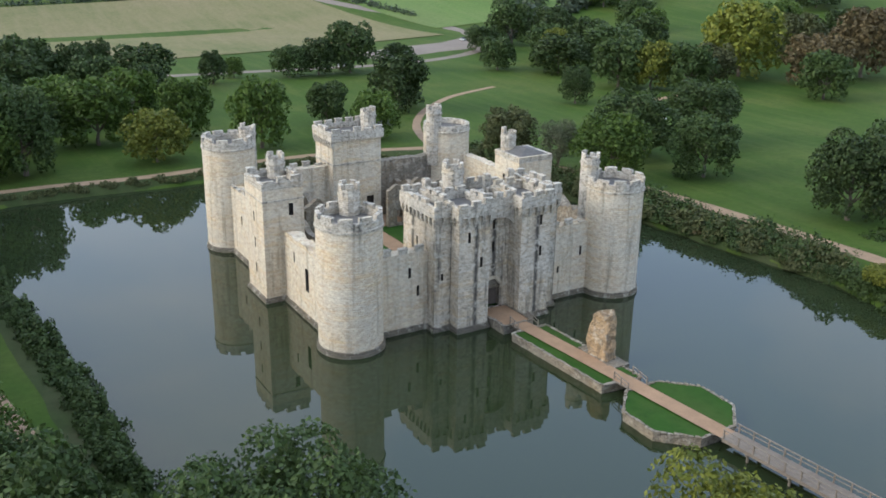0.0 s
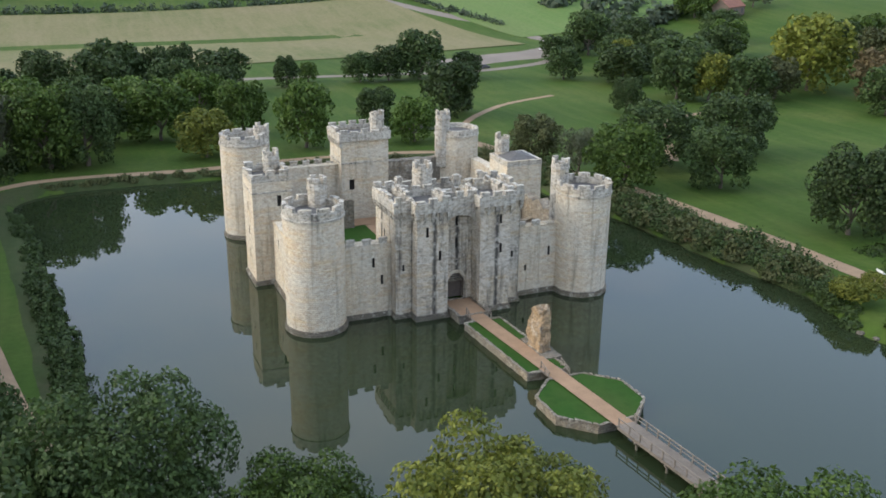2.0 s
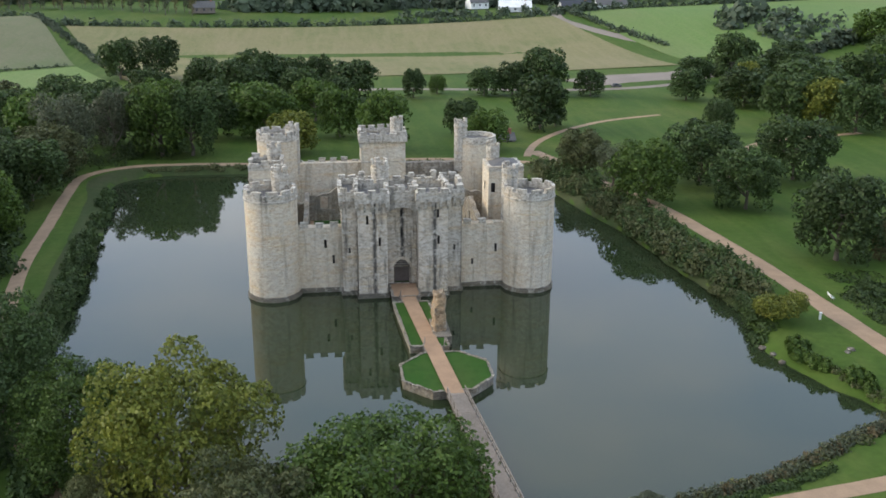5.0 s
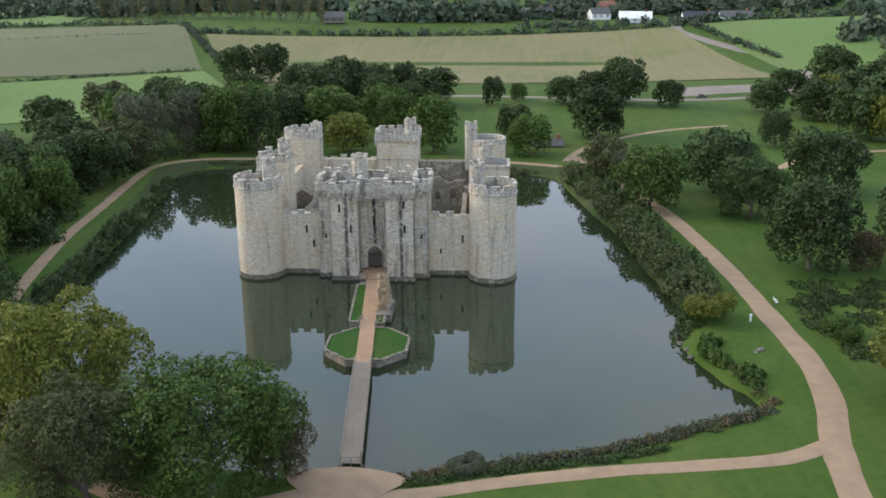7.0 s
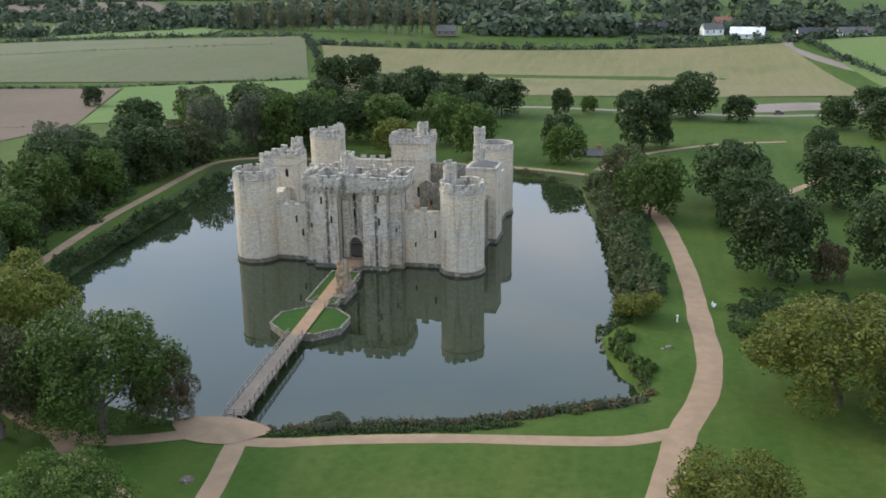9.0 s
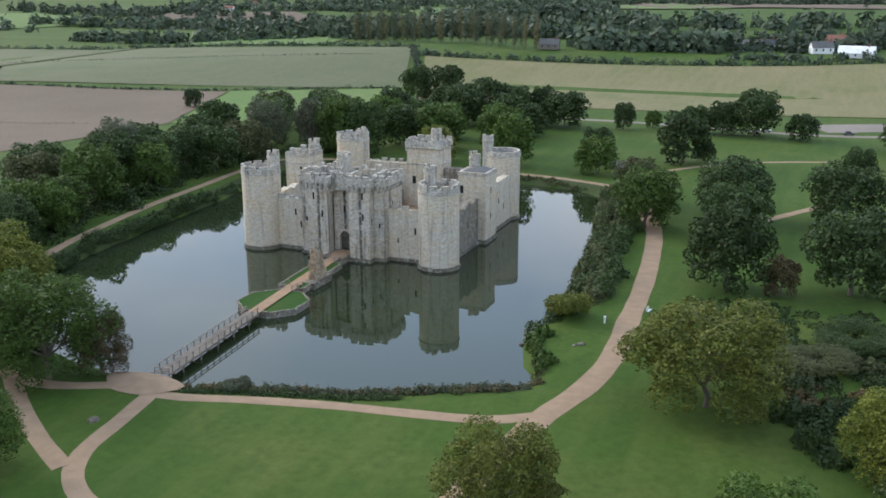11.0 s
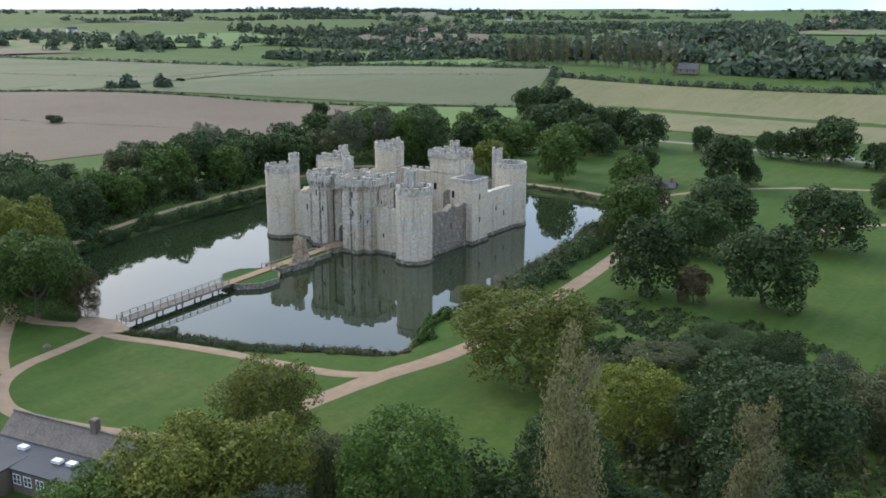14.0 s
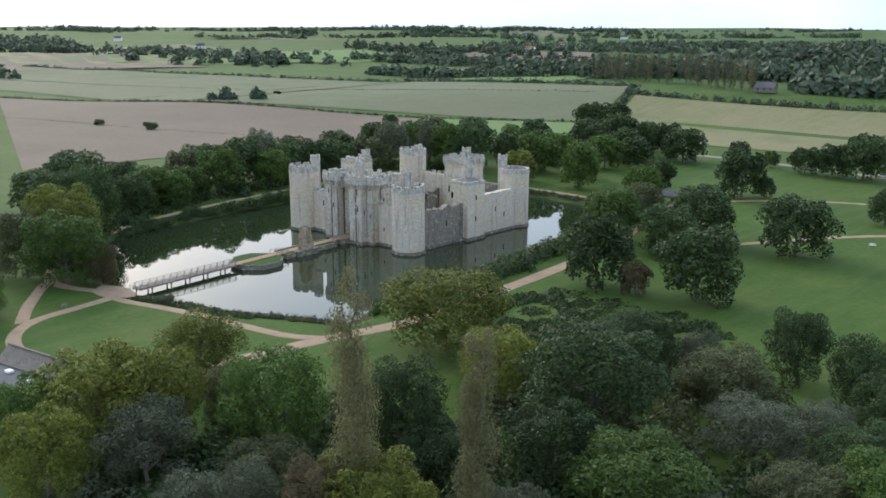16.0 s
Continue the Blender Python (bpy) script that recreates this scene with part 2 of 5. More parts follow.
def sheet(bm, at, u0, u1, z0, z1, holes=(), du=1.0, flip=False):
    """A wall face over (u, z), with openings left free; at(u, d) gives the plan point d metres inside the face."""
    us = sorted({u0, u1, *(h[0] for h in holes), *(h[1] for h in holes), *np.arange(u0 + du, u1 - 0.3 * du, du).tolist()})
    zs = sorted({z0, z1, *(h[2] for h in holes), *(h[3] for h in holes)})
    for a, b in zip(us, us[1:]):
        if b - a < 1e-4:
            continue
        for c, d in zip(zs, zs[1:]):
            mu, mz = 0.5 * (a + b), 0.5 * (c + d)
            if any(h[0] < mu < h[1] and h[2] < mz < h[3] for h in holes):
                continue
            uv_quad(bm, [(*at(a, 0), c), (*at(b, 0), c), (*at(b, 0), d), (*at(a, 0), d)], [(a, c), (b, c), (b, d), (a, d)])


def slit(at, h, parent, depth=0.7, name="window_slit", label="narrow stone window slit with shade painted dark"):
    """The reveal and back of one opening, their shade put into a near-black colour."""
    bm = bmesh.new()
    a, b, c, d = h
    o, i = [(*at(a, 0), c), (*at(b, 0), c), (*at(b, 0), d), (*at(a, 0), d)], [(*at(a, depth), c), (*at(b, depth), c), (*at(b, depth), d), (*at(a, depth), d)]
    for k in range(4):
        uv_quad(bm, [o[k], o[(k + 1) % 4], i[(k + 1) % 4], i[k]])
    uv_quad(bm, i)
    return part(name, bm, SHADE_STONE, parent, label)


def ring(bm, r0, r1, z0, z1, seg=40, cx=0.0, cy=0.0, a0=0.0, a1=2 * math.pi):
    """A round wall piece between two radii, closed on all sides."""
    full = a1 - a0 > 6.28
    for k in range(seg):
        a, b = a0 + (a1 - a0) * k / seg, a0 + (a1 - a0) * (k + 1) / seg
        P = lambda r, t, z: (cx + r * math.cos(t), cy + r * math.sin(t), z)
        ua, ub = a * r1, b * r1
        uv_quad(bm, [P(r1, a, z0), P(r1, b, z0), P(r1, b, z1), P(r1, a, z1)], [(ua, z0), (ub, z0), (ub, z1), (ua, z1)])
        if r0 > 0:
            uv_quad(bm, [P(r0, b, z0), P(r0, a, z0), P(r0, a, z1), P(r0, b, z1)], [(ub, z0), (ua, z0), (ua, z1), (ub, z1)])
        uv_quad(bm, [P(r0, a, z1), P(r1, a, z1), P(r1, b, z1), P(r0, b, z1)])
        uv_quad(bm, [P(r0, b, z0), P(r1, b, z0), P(r1, a, z0), P(r0, a, z0)])
    if not full:
        for t in (a0, a1):
            c = [(cx + r * math.cos(t), cy + r * math.sin(t), z) for r, z in ((r0, z0), (r1, z0), (r1, z1), (r0, z1))]
            uv_quad(bm, c if t == a0 else c[::-1])


def merlon_box(parent, x0, y0, x1, y1, z0, z1, seed, material=None):
    bm = bmesh.new()
    box(bm, x0, y0, z0, x1, y1, z1 - 0.22)
    box(bm, x0 - 0.06, y0 - 0.06, z1 - 0.22, x1 + 0.06, y1 + 0.06, z1)
    worn(bm, 0.14, 0.9, seed)
    return part("merlon", bm, material or STONE_TOP, parent)


def turret(parent, x, y, z0, z1, r=1.35, seed=0.0, seg=12, merlons=5):
    bm = bmesh.new()
    ring(bm, 0, r, z0, z1 - 1.5, seg, x, y)
    ring(bm, r - 0.1, r + 0.13, z1 - 1.75, z1 - 1.45, seg, x, y)
    ring(bm, r - 0.42, r, z1 - 1.5, z1 - 0.85, seg, x, y)
    worn(bm, 0.07, 1.1, seed)
    t = part("stair_turret", bm, STONE_TOP, parent, "small crenellated stone stair turret")
    for k in range(merlons):
        bm = bmesh.new()
        a = 2 * math.pi * (k + 0.15) / merlons
        ring(bm, r - 0.45, r + 0.02, z1 - 0.9, z1 - random.choice((0.0, 0.0, 0.15, 0.5)), 3, x, y, a, a + 0.62 * 2 * math.pi / merlons)
        worn(bm, 0.1, 1.2, seed + k)
        part("merlon", bm, STONE_TOP, t)
    return t


# ---- the castle ----
R_T = 4.35


def corner_tower(x, y, top, turret_at, turret_top, slits, label, seed, ruined=False):
    t = thing("corner_tower", x, y, 0, label, "tower", "round corner towers")
    at = lambda u, d: ((R_T - d) * math.cos(u / R_T), (R_T - d) * math.sin(u / R_T))
    holes = [(radians(a) * R_T - 0.2, radians(a) * R_T + 0.2, z - 0.75, z + 0.75) for a, z in slits]
    bm = bmesh.new()
    walk_z = top - 1.9
    sheet(bm, at, -math.pi * R_T, math.pi * R_T, 0.75, walk_z - 0.1, holes, 0.5)
    part("tower_wall", bm, STONE, t)
    for h in holes:
        slit(at, h, t)
    bm = bmesh.new()
    ring(bm, 0, R_T + 0.28, -1.5, 0.45, 48)
    ring(bm, R_T - 0.3, R_T + 0.16, 0.45, 0.8, 48)
    worn(bm, 0.09, 0.8, seed)
    part("plinth", bm, STONE_DARK, t, "dark damp stone plinth at the waterline")
    bm = bmesh.new()
    ring(bm, R_T - 0.2, R_T + 0.17, walk_z - 0.15, walk_z + 0.12, 48)
    worn(bm, 0.05, 1.4, seed)
    part("string_course", bm, STONE_TOP, t)
    bm = bmesh.new()
    ring(bm, R_T - 0.6, R_T, walk_z + 0.1, walk_z + 1.15, 48)
    worn(bm, 0.08, 1.1, seed)
    part("parapet", bm, STONE_TOP, t)
    bm = bmesh.new()
    ring(bm, 0, R_T - 0.5, walk_z - 0.2, walk_z + 0.2, 32)
    part("roof", bm, LEAD, t, "flat grey lead roof")
    count = 10
    for k in range(count):
        if ruined and k % 3 == 0:
            continue
        a = 2 * math.pi * (k + 0.3) / count
        bm = bmesh.new()
        h = top - (random.uniform(0.6, 0.85) if ruined else random.uniform(0, 0.2))
        ring(bm, R_T - 0.58, R_T + 0.01, walk_z + 1.1, h, 5, 0, 0, a, a + 0.7 * 2 * math.pi / count)
        worn(bm, 0.11, 1.0, seed + k)
        part("merlon", bm, STONE_TOP, t)
    turret(t, turret_at[0], turret_at[1], 10.0, turret_top, 1.4, seed + 3)
    return t


corner_tower(-21.7, 0.2, 19.1, (1.5, 3.1), 21.7, ((237, 14.6), (240, 6.4), (302, 10.4), (299, 6.2), (345, 13.0), (190, 10.0)), "round pale sandstone corner tower standing in the moat", 1.0)
corner_tower(22.1, -0.3, 18.4, (-3.0, 2.5), 21.6, ((226, 13.6), (226, 4.9), (296, 9.0), (356, 13.2), (356, 4.7), (60, 10.0)), "round pale sandstone corner tower beside the gate wall", 2.0)
corner_tower(-22.3, 46.4, 19.5, (3.2, -0.6), 21.0, ((215, 12.0), (200, 6.5), (290, 13.5), (330, 8.0)), "round sandstone corner tower with a tall stair turret", 3.0)
corner_tower(20.4, 46.6, 18.1, (-3.6, -1.4), 21.3, ((240, 13.0), (300, 11.6), (320, 6.0), (350, 11.8)), "round stained corner tower with a broken parapet", 4.0, True)


def flat_at(x, y, dx, dy):
    """A straight wall face from (x, y) along (dx, dy); inwards is to the left of the way."""
    return lambda u, d: (x + dx * u - dy * d, y + dy * u + dx * d)


def box_tower(name, x0, y0, x1, y1, top, label, seed, holes_by_face, material, base_z=0.8, merlon=1.25, parapet=True, string=None, corbels=()):
    """A square tower: four faces with openings, plinth, string course, parapet and merlons."""
    cx, cy = 0.5 * (x0 + x1), 0.5 * (y0 + y1)
    t = thing(name, cx, cy, 0, label, "tower")
    X, Y = 0.5 * (x1 - x0), 0.5 * (y1 - y0)
    walk_z = top - 1.8
    faces = {"s": (flat_at(-X, -Y, 1, 0), 2 * X), "e": (flat_at(X, -Y, 0, 1), 2 * Y), "n": (flat_at(X, Y, -1, 0), 2 * X), "w": (flat_at(-X, Y, 0, -1), 2 * Y)}
    bm = bmesh.new()
    for k, (at, w) in faces.items():
        hs = [(u - s, u + s, z - q, z + q) for u, z, s, q in holes_by_face.get(k, ())]
        sheet(bm, at, 0, w, base_z - 0.05, walk_z, hs, 1.0)
        for h in hs:
            slit(at, h, t)
    part("tower_wall", bm, material, t)
    bm = bmesh.new()
    box(bm, -X - 0.3, -Y - 0.3, -1.5, X + 0.3, Y + 0.3, 0.45)
    box(bm, -X - 0.15, -Y - 0.15, 0.45, X + 0.15, Y + 0.15, base_z)
    worn(bm, 0.1, 0.8, seed)
    part("plinth", bm, STONE_DARK, t, "dark damp stone plinth at the waterline")
    for z in (string or ()):
        bm = bmesh.new()
        box(bm, -X - 0.12, -Y - 0.12, z, X + 0.12, Y + 0.12, z + 0.25)
        worn(bm, 0.04, 1.2, seed)
        part("string_course", bm, STONE_TOP, t)
    bm = bmesh.new()
    box(bm, -X + 0.4, -Y + 0.4, walk_z - 0.3, X - 0.4, Y - 0.4, walk_z + 0.1)
    part("roof", bm, LEAD, t, "flat grey lead roof")
    if parapet:
        o = 0.42 if corbels else 0.0
        bm = bmesh.new()
        z0 = walk_z - (0.55 if corbels else 0.05)
        for a in ((-X - o, -Y - o, X + o, -Y + 0.55 - o), (-X - o, Y - 0.55 + o, X + o, Y + o), (-X - o, -Y + 0.55 - o, -X + 0.55 - o, Y - 0.55 + o), (X - 0.55 + o, -Y + 0.55 - o, X + o, Y - 0.55 + o)):
            box(bm, a[0], a[1], z0, a[2], a[3], walk_z + 1.0)
        worn(bm, 0.07, 1.0, seed)
        part("parapet", bm, STONE_TOP, t)
        for axis, n_, lo in (("x", max(2, round(2 * (X + o) / 2.1)), -X - o), ("y", max(2, round(2 * (Y + o) / 2.1)), -Y - o)):
            step = -2 * lo / n_
            merlon = 0.66 * step
            for k in range(n_):
                c = lo + (k + 0.5) * step
                for s in (-1, 1):
                    h = top - random.choice((0, 0.05, 0.15, 0.5))
                    if axis == "x":
                        e = s * (Y + o - 0.28)
                        merlon_box(t, c - merlon / 2, e - 0.27, c + merlon / 2, e + 0.27, walk_z + 0.95, h, seed + k)
                    elif 0 < k < n_ - 1 or n_ < 3:
                        e = s * (X + o - 0.28)
                        merlon_box(t, e - 0.27, c - merlon / 2, e + 0.27, c + merlon / 2, walk_z + 0.95, h, seed + k)
        for k in corbels:
            at, w = faces[k]
            q = round(w / 1.15)
            for i in range(q + 1):
                u = w * i / q
                bm = bmesh.new()
                p0, p1 = Vector((*at(u - 0.24, 0), 0)), Vector((*at(u + 0.24, 0), 0))
                out = Vector((*at(u, -0.4), 0)) - Vector((*at(u, 0), 0))
                zt, zb = walk_z - 0.5, walk_z - 2.0
                v = [p0 + Vector((0, 0, zb)), p1 + Vector((0, 0, zb)), p1 + out * 0.95 + Vector((0, 0, zb + 0.75)), p0 + out * 0.95 + Vector((0, 0, zb + 0.75)),
                     p0 + out + Vector((0, 0, zt)), p1 + out + Vector((0, 0, zt)), p0 + Vector((0, 0, zt)), p1 + Vector((0, 0, zt))]
                for f in ((0, 1, 2, 3), (3, 2, 5, 4), (4, 5, 7, 6)):
                    uv_quad(bm, [v[j] for j in f])
                uv_quad(bm, [v[0], v[3], v[4], v[6]])
                uv_quad(bm, [v[1], v[7], v[5], v[2]])
                part("corbel", bm, STONE_TOP, t)
    return t


SL = (0.2, 0.75)
gl = box_tower("gate_tower", -7.5, -3.9, -2.6, 3.0, 19.1, "square gate tower streaked black, with corbelled battlements", 5.0,
               {"s": ((1.6, 13.8, *SL), (3.6, 10.0, *SL)), "w": ((1.0, 9.0, *SL),)}, STONE_GATE, corbels="sew")
gr = box_tower("gate_tower", 2.6, -3.9, 7.6, 3.0, 19.1, "square gate tower streaked black, with corbelled battlements", 6.0,
               {"s": ((3.3, 14.6, *SL), (3.4, 10.0, *SL)), "e": ((1.0, 9.0, *SL),)}, STONE_GATE, corbels="sew")
box_tower("gate_tower", -10.1, -1.9, -7.56, 7.0, 19.0, "narrow outer gate tower with corbelled battlements", 7.0, {"s": ((1.2, 8.0, 0.17, 0.5),), "w": ((4.0, 12.0, *SL),)}, STONE_GATE, merlon=1.1, corbels="sw")
box_tower("gate_tower", 7.66, -1.9, 10.2, 7.0, 19.0, "narrow outer gate tower with corbelled battlements", 8.0, {"s": ((1.3, 8.0, 0.17, 0.5),), "e": ((4.0, 12.0, *SL),)}, STONE_GATE, merlon=1.1, corbels="se")

# gate passage wall between the towers
gate = thing("gate_arch", 0, -0.9, 0, "recessed stone gate wall with an arched oak door", "gatehouse")
bm = bmesh.new()
g_at = flat_at(-2.6, 0, 1, 0)
arch_holes = [(1.25, 3.95, 1.5, 4.4)] + [(1.25 + 0.34 * k, 3.95 - 0.34 * k, 4.4 + 0.42 * k, 4.4 + 0.42 * (k + 1)) for k in range(3)]
g_slits = [(2.4, 2.8, 9.9, 11.4), (2.4, 2.8, 13.3, 14.6)]
sheet(bm, g_at, 0, 5.2, -1.2, 16.4, arch_holes + g_slits, 0.5)
part("gate_wall", bm, STONE_GATE, gate)
for h in g_slits:
    slit(g_at, h, gate)
for h in arch_holes:
    bm = bmesh.new()
    uv_quad(bm, [(*g_at(h[0], 0.8), h[2]), (*g_at(h[1], 0.8), h[2]), (*g_at(h[1], 0.8), h[3]), (*g_at(h[0], 0.8), h[3])])
    part("door_panel", bm, OAK, gate, "weathered oak gate leaf")
    bm = bmesh.new()
    for u in (h[0], h[1]):
        uv_quad(bm, [(*g_at(u, 0), h[2]), (*g_at(u, 0.8), h[2]), (*g_at(u, 0.8), h[3]), (*g_at(u, 0), h[3])])
    uv_quad(bm, [(*g_at(h[0], 0), h[3]), (*g_at(h[0], 0.8), h[3]), (*g_at(h[1], 0.8), h[3]), (*g_at(h[1], 0), h[3])])
    part("arch_reveal", bm, STONE_GATE, gate)
bm = bmesh.new()
for k in range(9):
    a0, a1 = math.pi * k / 9, math.pi * (k + 1) / 9
    P = lambda r, a: (r * math.cos(a), -0.12, 4.3 + r * 1.05 * math.sin(a))
    uv_quad(bm, [P(1.4, a0), P(1.85, a0), P(1.85, a1), P(1.4, a1)])
    uv_quad(bm, [P(1.85, a0), (P(1.85, a0)[0], 0.05, P(1.85, a0)[2]), (P(1.85, a1)[0], 0.05, P(1.85, a1)[2]), P(1.85, a1)])
part("arch_moulding", bm, STONE, gate)
bm = bmesh.new()
box(bm, -2.6, -1.2, 15.3, 2.6, -0.6, 18.0)
for k in range(12):  # arched machicolation over the gate
    a0, a1 = math.pi * k / 12, math.pi * (k + 1) / 12
    q = [(2.55 * math.cos(a), 13.6 + 1.7 * math.sin(a)) for a in (a0, a1)]
    uv_quad(bm, [(q[0][0], -1.2, q[0][1]), (q[0][0], -1.2, 15.31), (q[1][0], -1.2, 15.31), (q[1][0], -1.2, q[1][1])])
    uv_quad(bm, [(q[0][0], -1.2, q[0][1]), (q[1][0], -1.2, q[1][1]), (q[1][0], -0.6, q[1][1]), (q[0][0], -0.6, q[0][1])])
worn(bm, 0.05, 1.1, 3)
part("machicolation", bm, STONE_TOP, gate)
for k in range(3):
    merlon_box(gate, -2.2 + 1.7 * k, -1.15, -1.2 + 1.7 * k, -0.65, 17.9, 18.9, k)

gate_body = box_tower("gatehouse", -7.4, 3.06, 7.5, 9.5, 18.0, "roofed stone gatehouse block behind the gate towers", 9.0, {"n": ((4.0, 10.0, 0.4, 0.8), (8.0, 10.0, 0.4, 0.8), (11.0, 6.0, 0.4, 0.8))}, STONE_GATE, merlon=1.0)
turret(gate_body, -3.2, -1.0, 15.0, 22.0, 1.5, 11)
for cx_, cy_, h_ in ((2.2, -1.5, 19.6), (6.0, -1.8, 20.0), (-6.3, 1.0, 19.4)):
    bm = bmesh.new()
    box(bm, cx_ - 0.45, cy_ - 0.45, 16.0, cx_ + 0.45, cy_ + 0.45, h_)
    box(bm, cx_ - 0.55, cy_ - 0.55, h_ - 0.5, cx_ + 0.55, cy_ + 0.55, h_ - 0.25)
    worn(bm, 0.08, 1.2, cx_)
    part("chimney", bm, STONE_TOP, gate_body)

ml = box_tower("wall_tower", -26.6, 18.8, -20.3, 26.2, 19.0, "tall square wall tower with battlements rising from the moat", 12.0,
               {"s": ((4.3, 14.0, 0.35, 0.9),), "w": ((3.5, 12.5, *SL), (3.5, 8.5, *SL), (3.5, 4.5, *SL))}, STONE, string=(15.4,))
turret(ml, 1.4, 2.6, 14.0, 21.0, 1.35, 13)
mr = box_tower("wall_tower", 18.6, 19.8, 25.4, 27.0, 17.8, "square pale limewashed wall tower with a low roof", 14.0,
               {"s": ((0.9, 12.5, 0.4, 0.9), (4.2, 6.0, *SL)), "e": ((3.5, 12.0, *SL), (3.5, 6.0, *SL)), "w": ((3.0, 12.0, 0.5, 0.9),)}, STONE, parapet=False)
bm = bmesh.new()
box(bm, -3.45, -3.65, 15.7, 3.45, 3.65, 16.6)
worn(bm, 0.09, 0.9, 4)
part("parapet", bm, STONE_TOP, mr)
bm = bmesh.new()
eaves = [(-3.0, -3.2, 16.55), (3.0, -3.2, 16.55), (3.0, 3.2, 16.55), (-3.0, 3.2, 16.55)]
ridge = [(0, -0.8, 17.4), (0, 0.8, 17.4)]
uv_quad(bm, [eaves[1], eaves[2], ridge[1], ridge[0]])
uv_quad(bm, [eaves[3], eaves[0], ridge[0], ridge[1]])
bm.faces.new([bm.verts.new(c) for c in (eaves[0], eaves[1], ridge[0])])
bm.faces.new([bm.verts.new(c) for c in (eaves[2], eaves[3], ridge[1])])
part("low_roof", bm, LEAD, mr, "low hipped dark roof")
turret(mr, -1.6, 2.4, 14.0, 20.4, 1.3, 15)
mb = box_tower("postern_tower", -4.8, 43.0, 4.6, 50.5, 19.3, "tall square postern tower with corbels and a turret", 16.0,
               {"s": ((2.0, 8.5, 0.5, 1.0), (7.2, 5.0, 0.7, 1.3)), "w": ((4.0, 12.0, *SL),)}, STONE, string=(12.6,), merlon=1.7, corbels="wn")
turret(mb, 3.0, -2.2, 16.0, 22.3, 1.35, 17)


def curtain(x0, y0, x1, y1, top, thick, holes, label, seed, crenel=True, material=None, ragged=0.0):
    """A stretch of curtain wall from one point to the other, outer face on the right of the way."""
    L_ = math.hypot(x1 - x0, y1 - y0)
    w = tagged(new("curtain_wall"), label, "wall", "curtain walls")
    w.matrix_world = pose(x0, y0, 0, 0, 0, math.degrees(math.atan2(y1 - y0, x1 - x0)))
    at = flat_at(0, 0, 1, 0)
    hs = [(u - s, u + s, z - q, z + q) for u, z, s, q in holes]
    back = flat_at(L_, thick, -1, 0)
    bm = bmesh.new()
    sheet(bm, at, 0, L_, 0.7, top, hs, 0.7)
    sheet(bm, back, 0, L_, 0.7, top, [(L_ - h[1], L_ - h[0], h[2], h[3]) for h in hs if h[1] - h[0] > 0.9], 0.7)
    us = np.linspace(0, L_, max(2, round(L_ / 0.7)) + 1)
    for a, b in zip(us, us[1:]):
        uv_quad(bm, [(a, 0, top), (b, 0, top), (b, thick, top), (a, thick, top)])
    for u in (0, L_):
        uv_quad(bm, [(u, 0, 0.7), (u, thick, 0.7), (u, thick, top), (u, 0, top)])
    if ragged:
        for v in bm.verts:
            if v.co.z > top - 0.01:
                v.co.z += ragged * (noise.noise(Vector((v.co.x * 0.45 + seed * 7, seed, 0.3))) + 0.6 * noise.noise(Vector((v.co.x * 1.7, seed * 3, v.co.y)))) * 1.4
    part("wall_face", bm, material or STONE, w)
    for h in hs:
        slit(at, h, w, thick * 0.9 if h[1] - h[0] > 0.9 else 0.8)
    bm = bmesh.new()
    box(bm, 0, -0.3, -1.5, L_, 0.3, 0.4)
    box(bm, 0, -0.14, 0.4, L_, 0.3, 0.75)
    worn(bm, 0.1, 0.8, seed)
    part("plinth", bm, STONE_DARK, w, "dark damp stone plinth at the waterline")
    if crenel:
        k = max(2, round(L_ / 2.3))
        for i in range(k):
            c = (i + 0.5) * L_ / k
            merlon_box(w, c - 0.62, 0.02, c + 0.62, 0.55, top - 0.05, top + random.choice((0.95, 0.9, 0.75, 0.3)), seed + i)
    return w


curtain(-17.6, 0, -10.1, 0, 11.6, 1.9, ((4.7, 8.7, *SL), (6.0, 5.9, *SL)), "battlemented stone curtain wall beside the gatehouse", 1)
curtain(10.2, 0, 18.0, 0, 11.4, 1.9, ((6.3, 7.0, *SL), (2.2, 4.6, 0.17, 0.5)), "stone curtain wall with broken battlements", 2)
curtain(-23.6, 19.0, -23.6, 4.0, 10.6, 1.9, ((8.6, 6.0, 0.6, 1.7), (4.0, 8.0, *SL), (12.5, 7.0, 0.3, 0.6)), "worn stone side wall with an arched chapel window", 3, False, None, 0.7)
curtain(-23.6, 42.6, -23.6, 26.2, 11.6, 1.9, ((5.0, 7.0, *SL),), "worn stone side wall between two towers", 4)
curtain(23.6, 4.0, 23.6, 20.0, 10.4, 1.9, ((9.0, 6.0, *SL),), "overgrown broken stone side wall", 5, False, STONE_RUIN, 0.9)
curtain(23.6, 27.0, 23.6, 43.0, 11.8, 1.9, ((7.0, 7.0, *SL), (11.0, 5.0, *SL)), "worn stone side wall between two towers", 6, False, None, 0.3)
curtain(17.0, 47.0, 4.6, 47.0, 11.8, 1.9, ((5.0, 7.0, *SL),), "stone rear curtain wall", 7, False, STONE_RUIN, 0.2)
curtain(-4.8, 47.0, -19.0, 47.0, 12.2, 1.9, ((5.0, 7.0, *SL),), "battlemented stone rear curtain wall", 8)


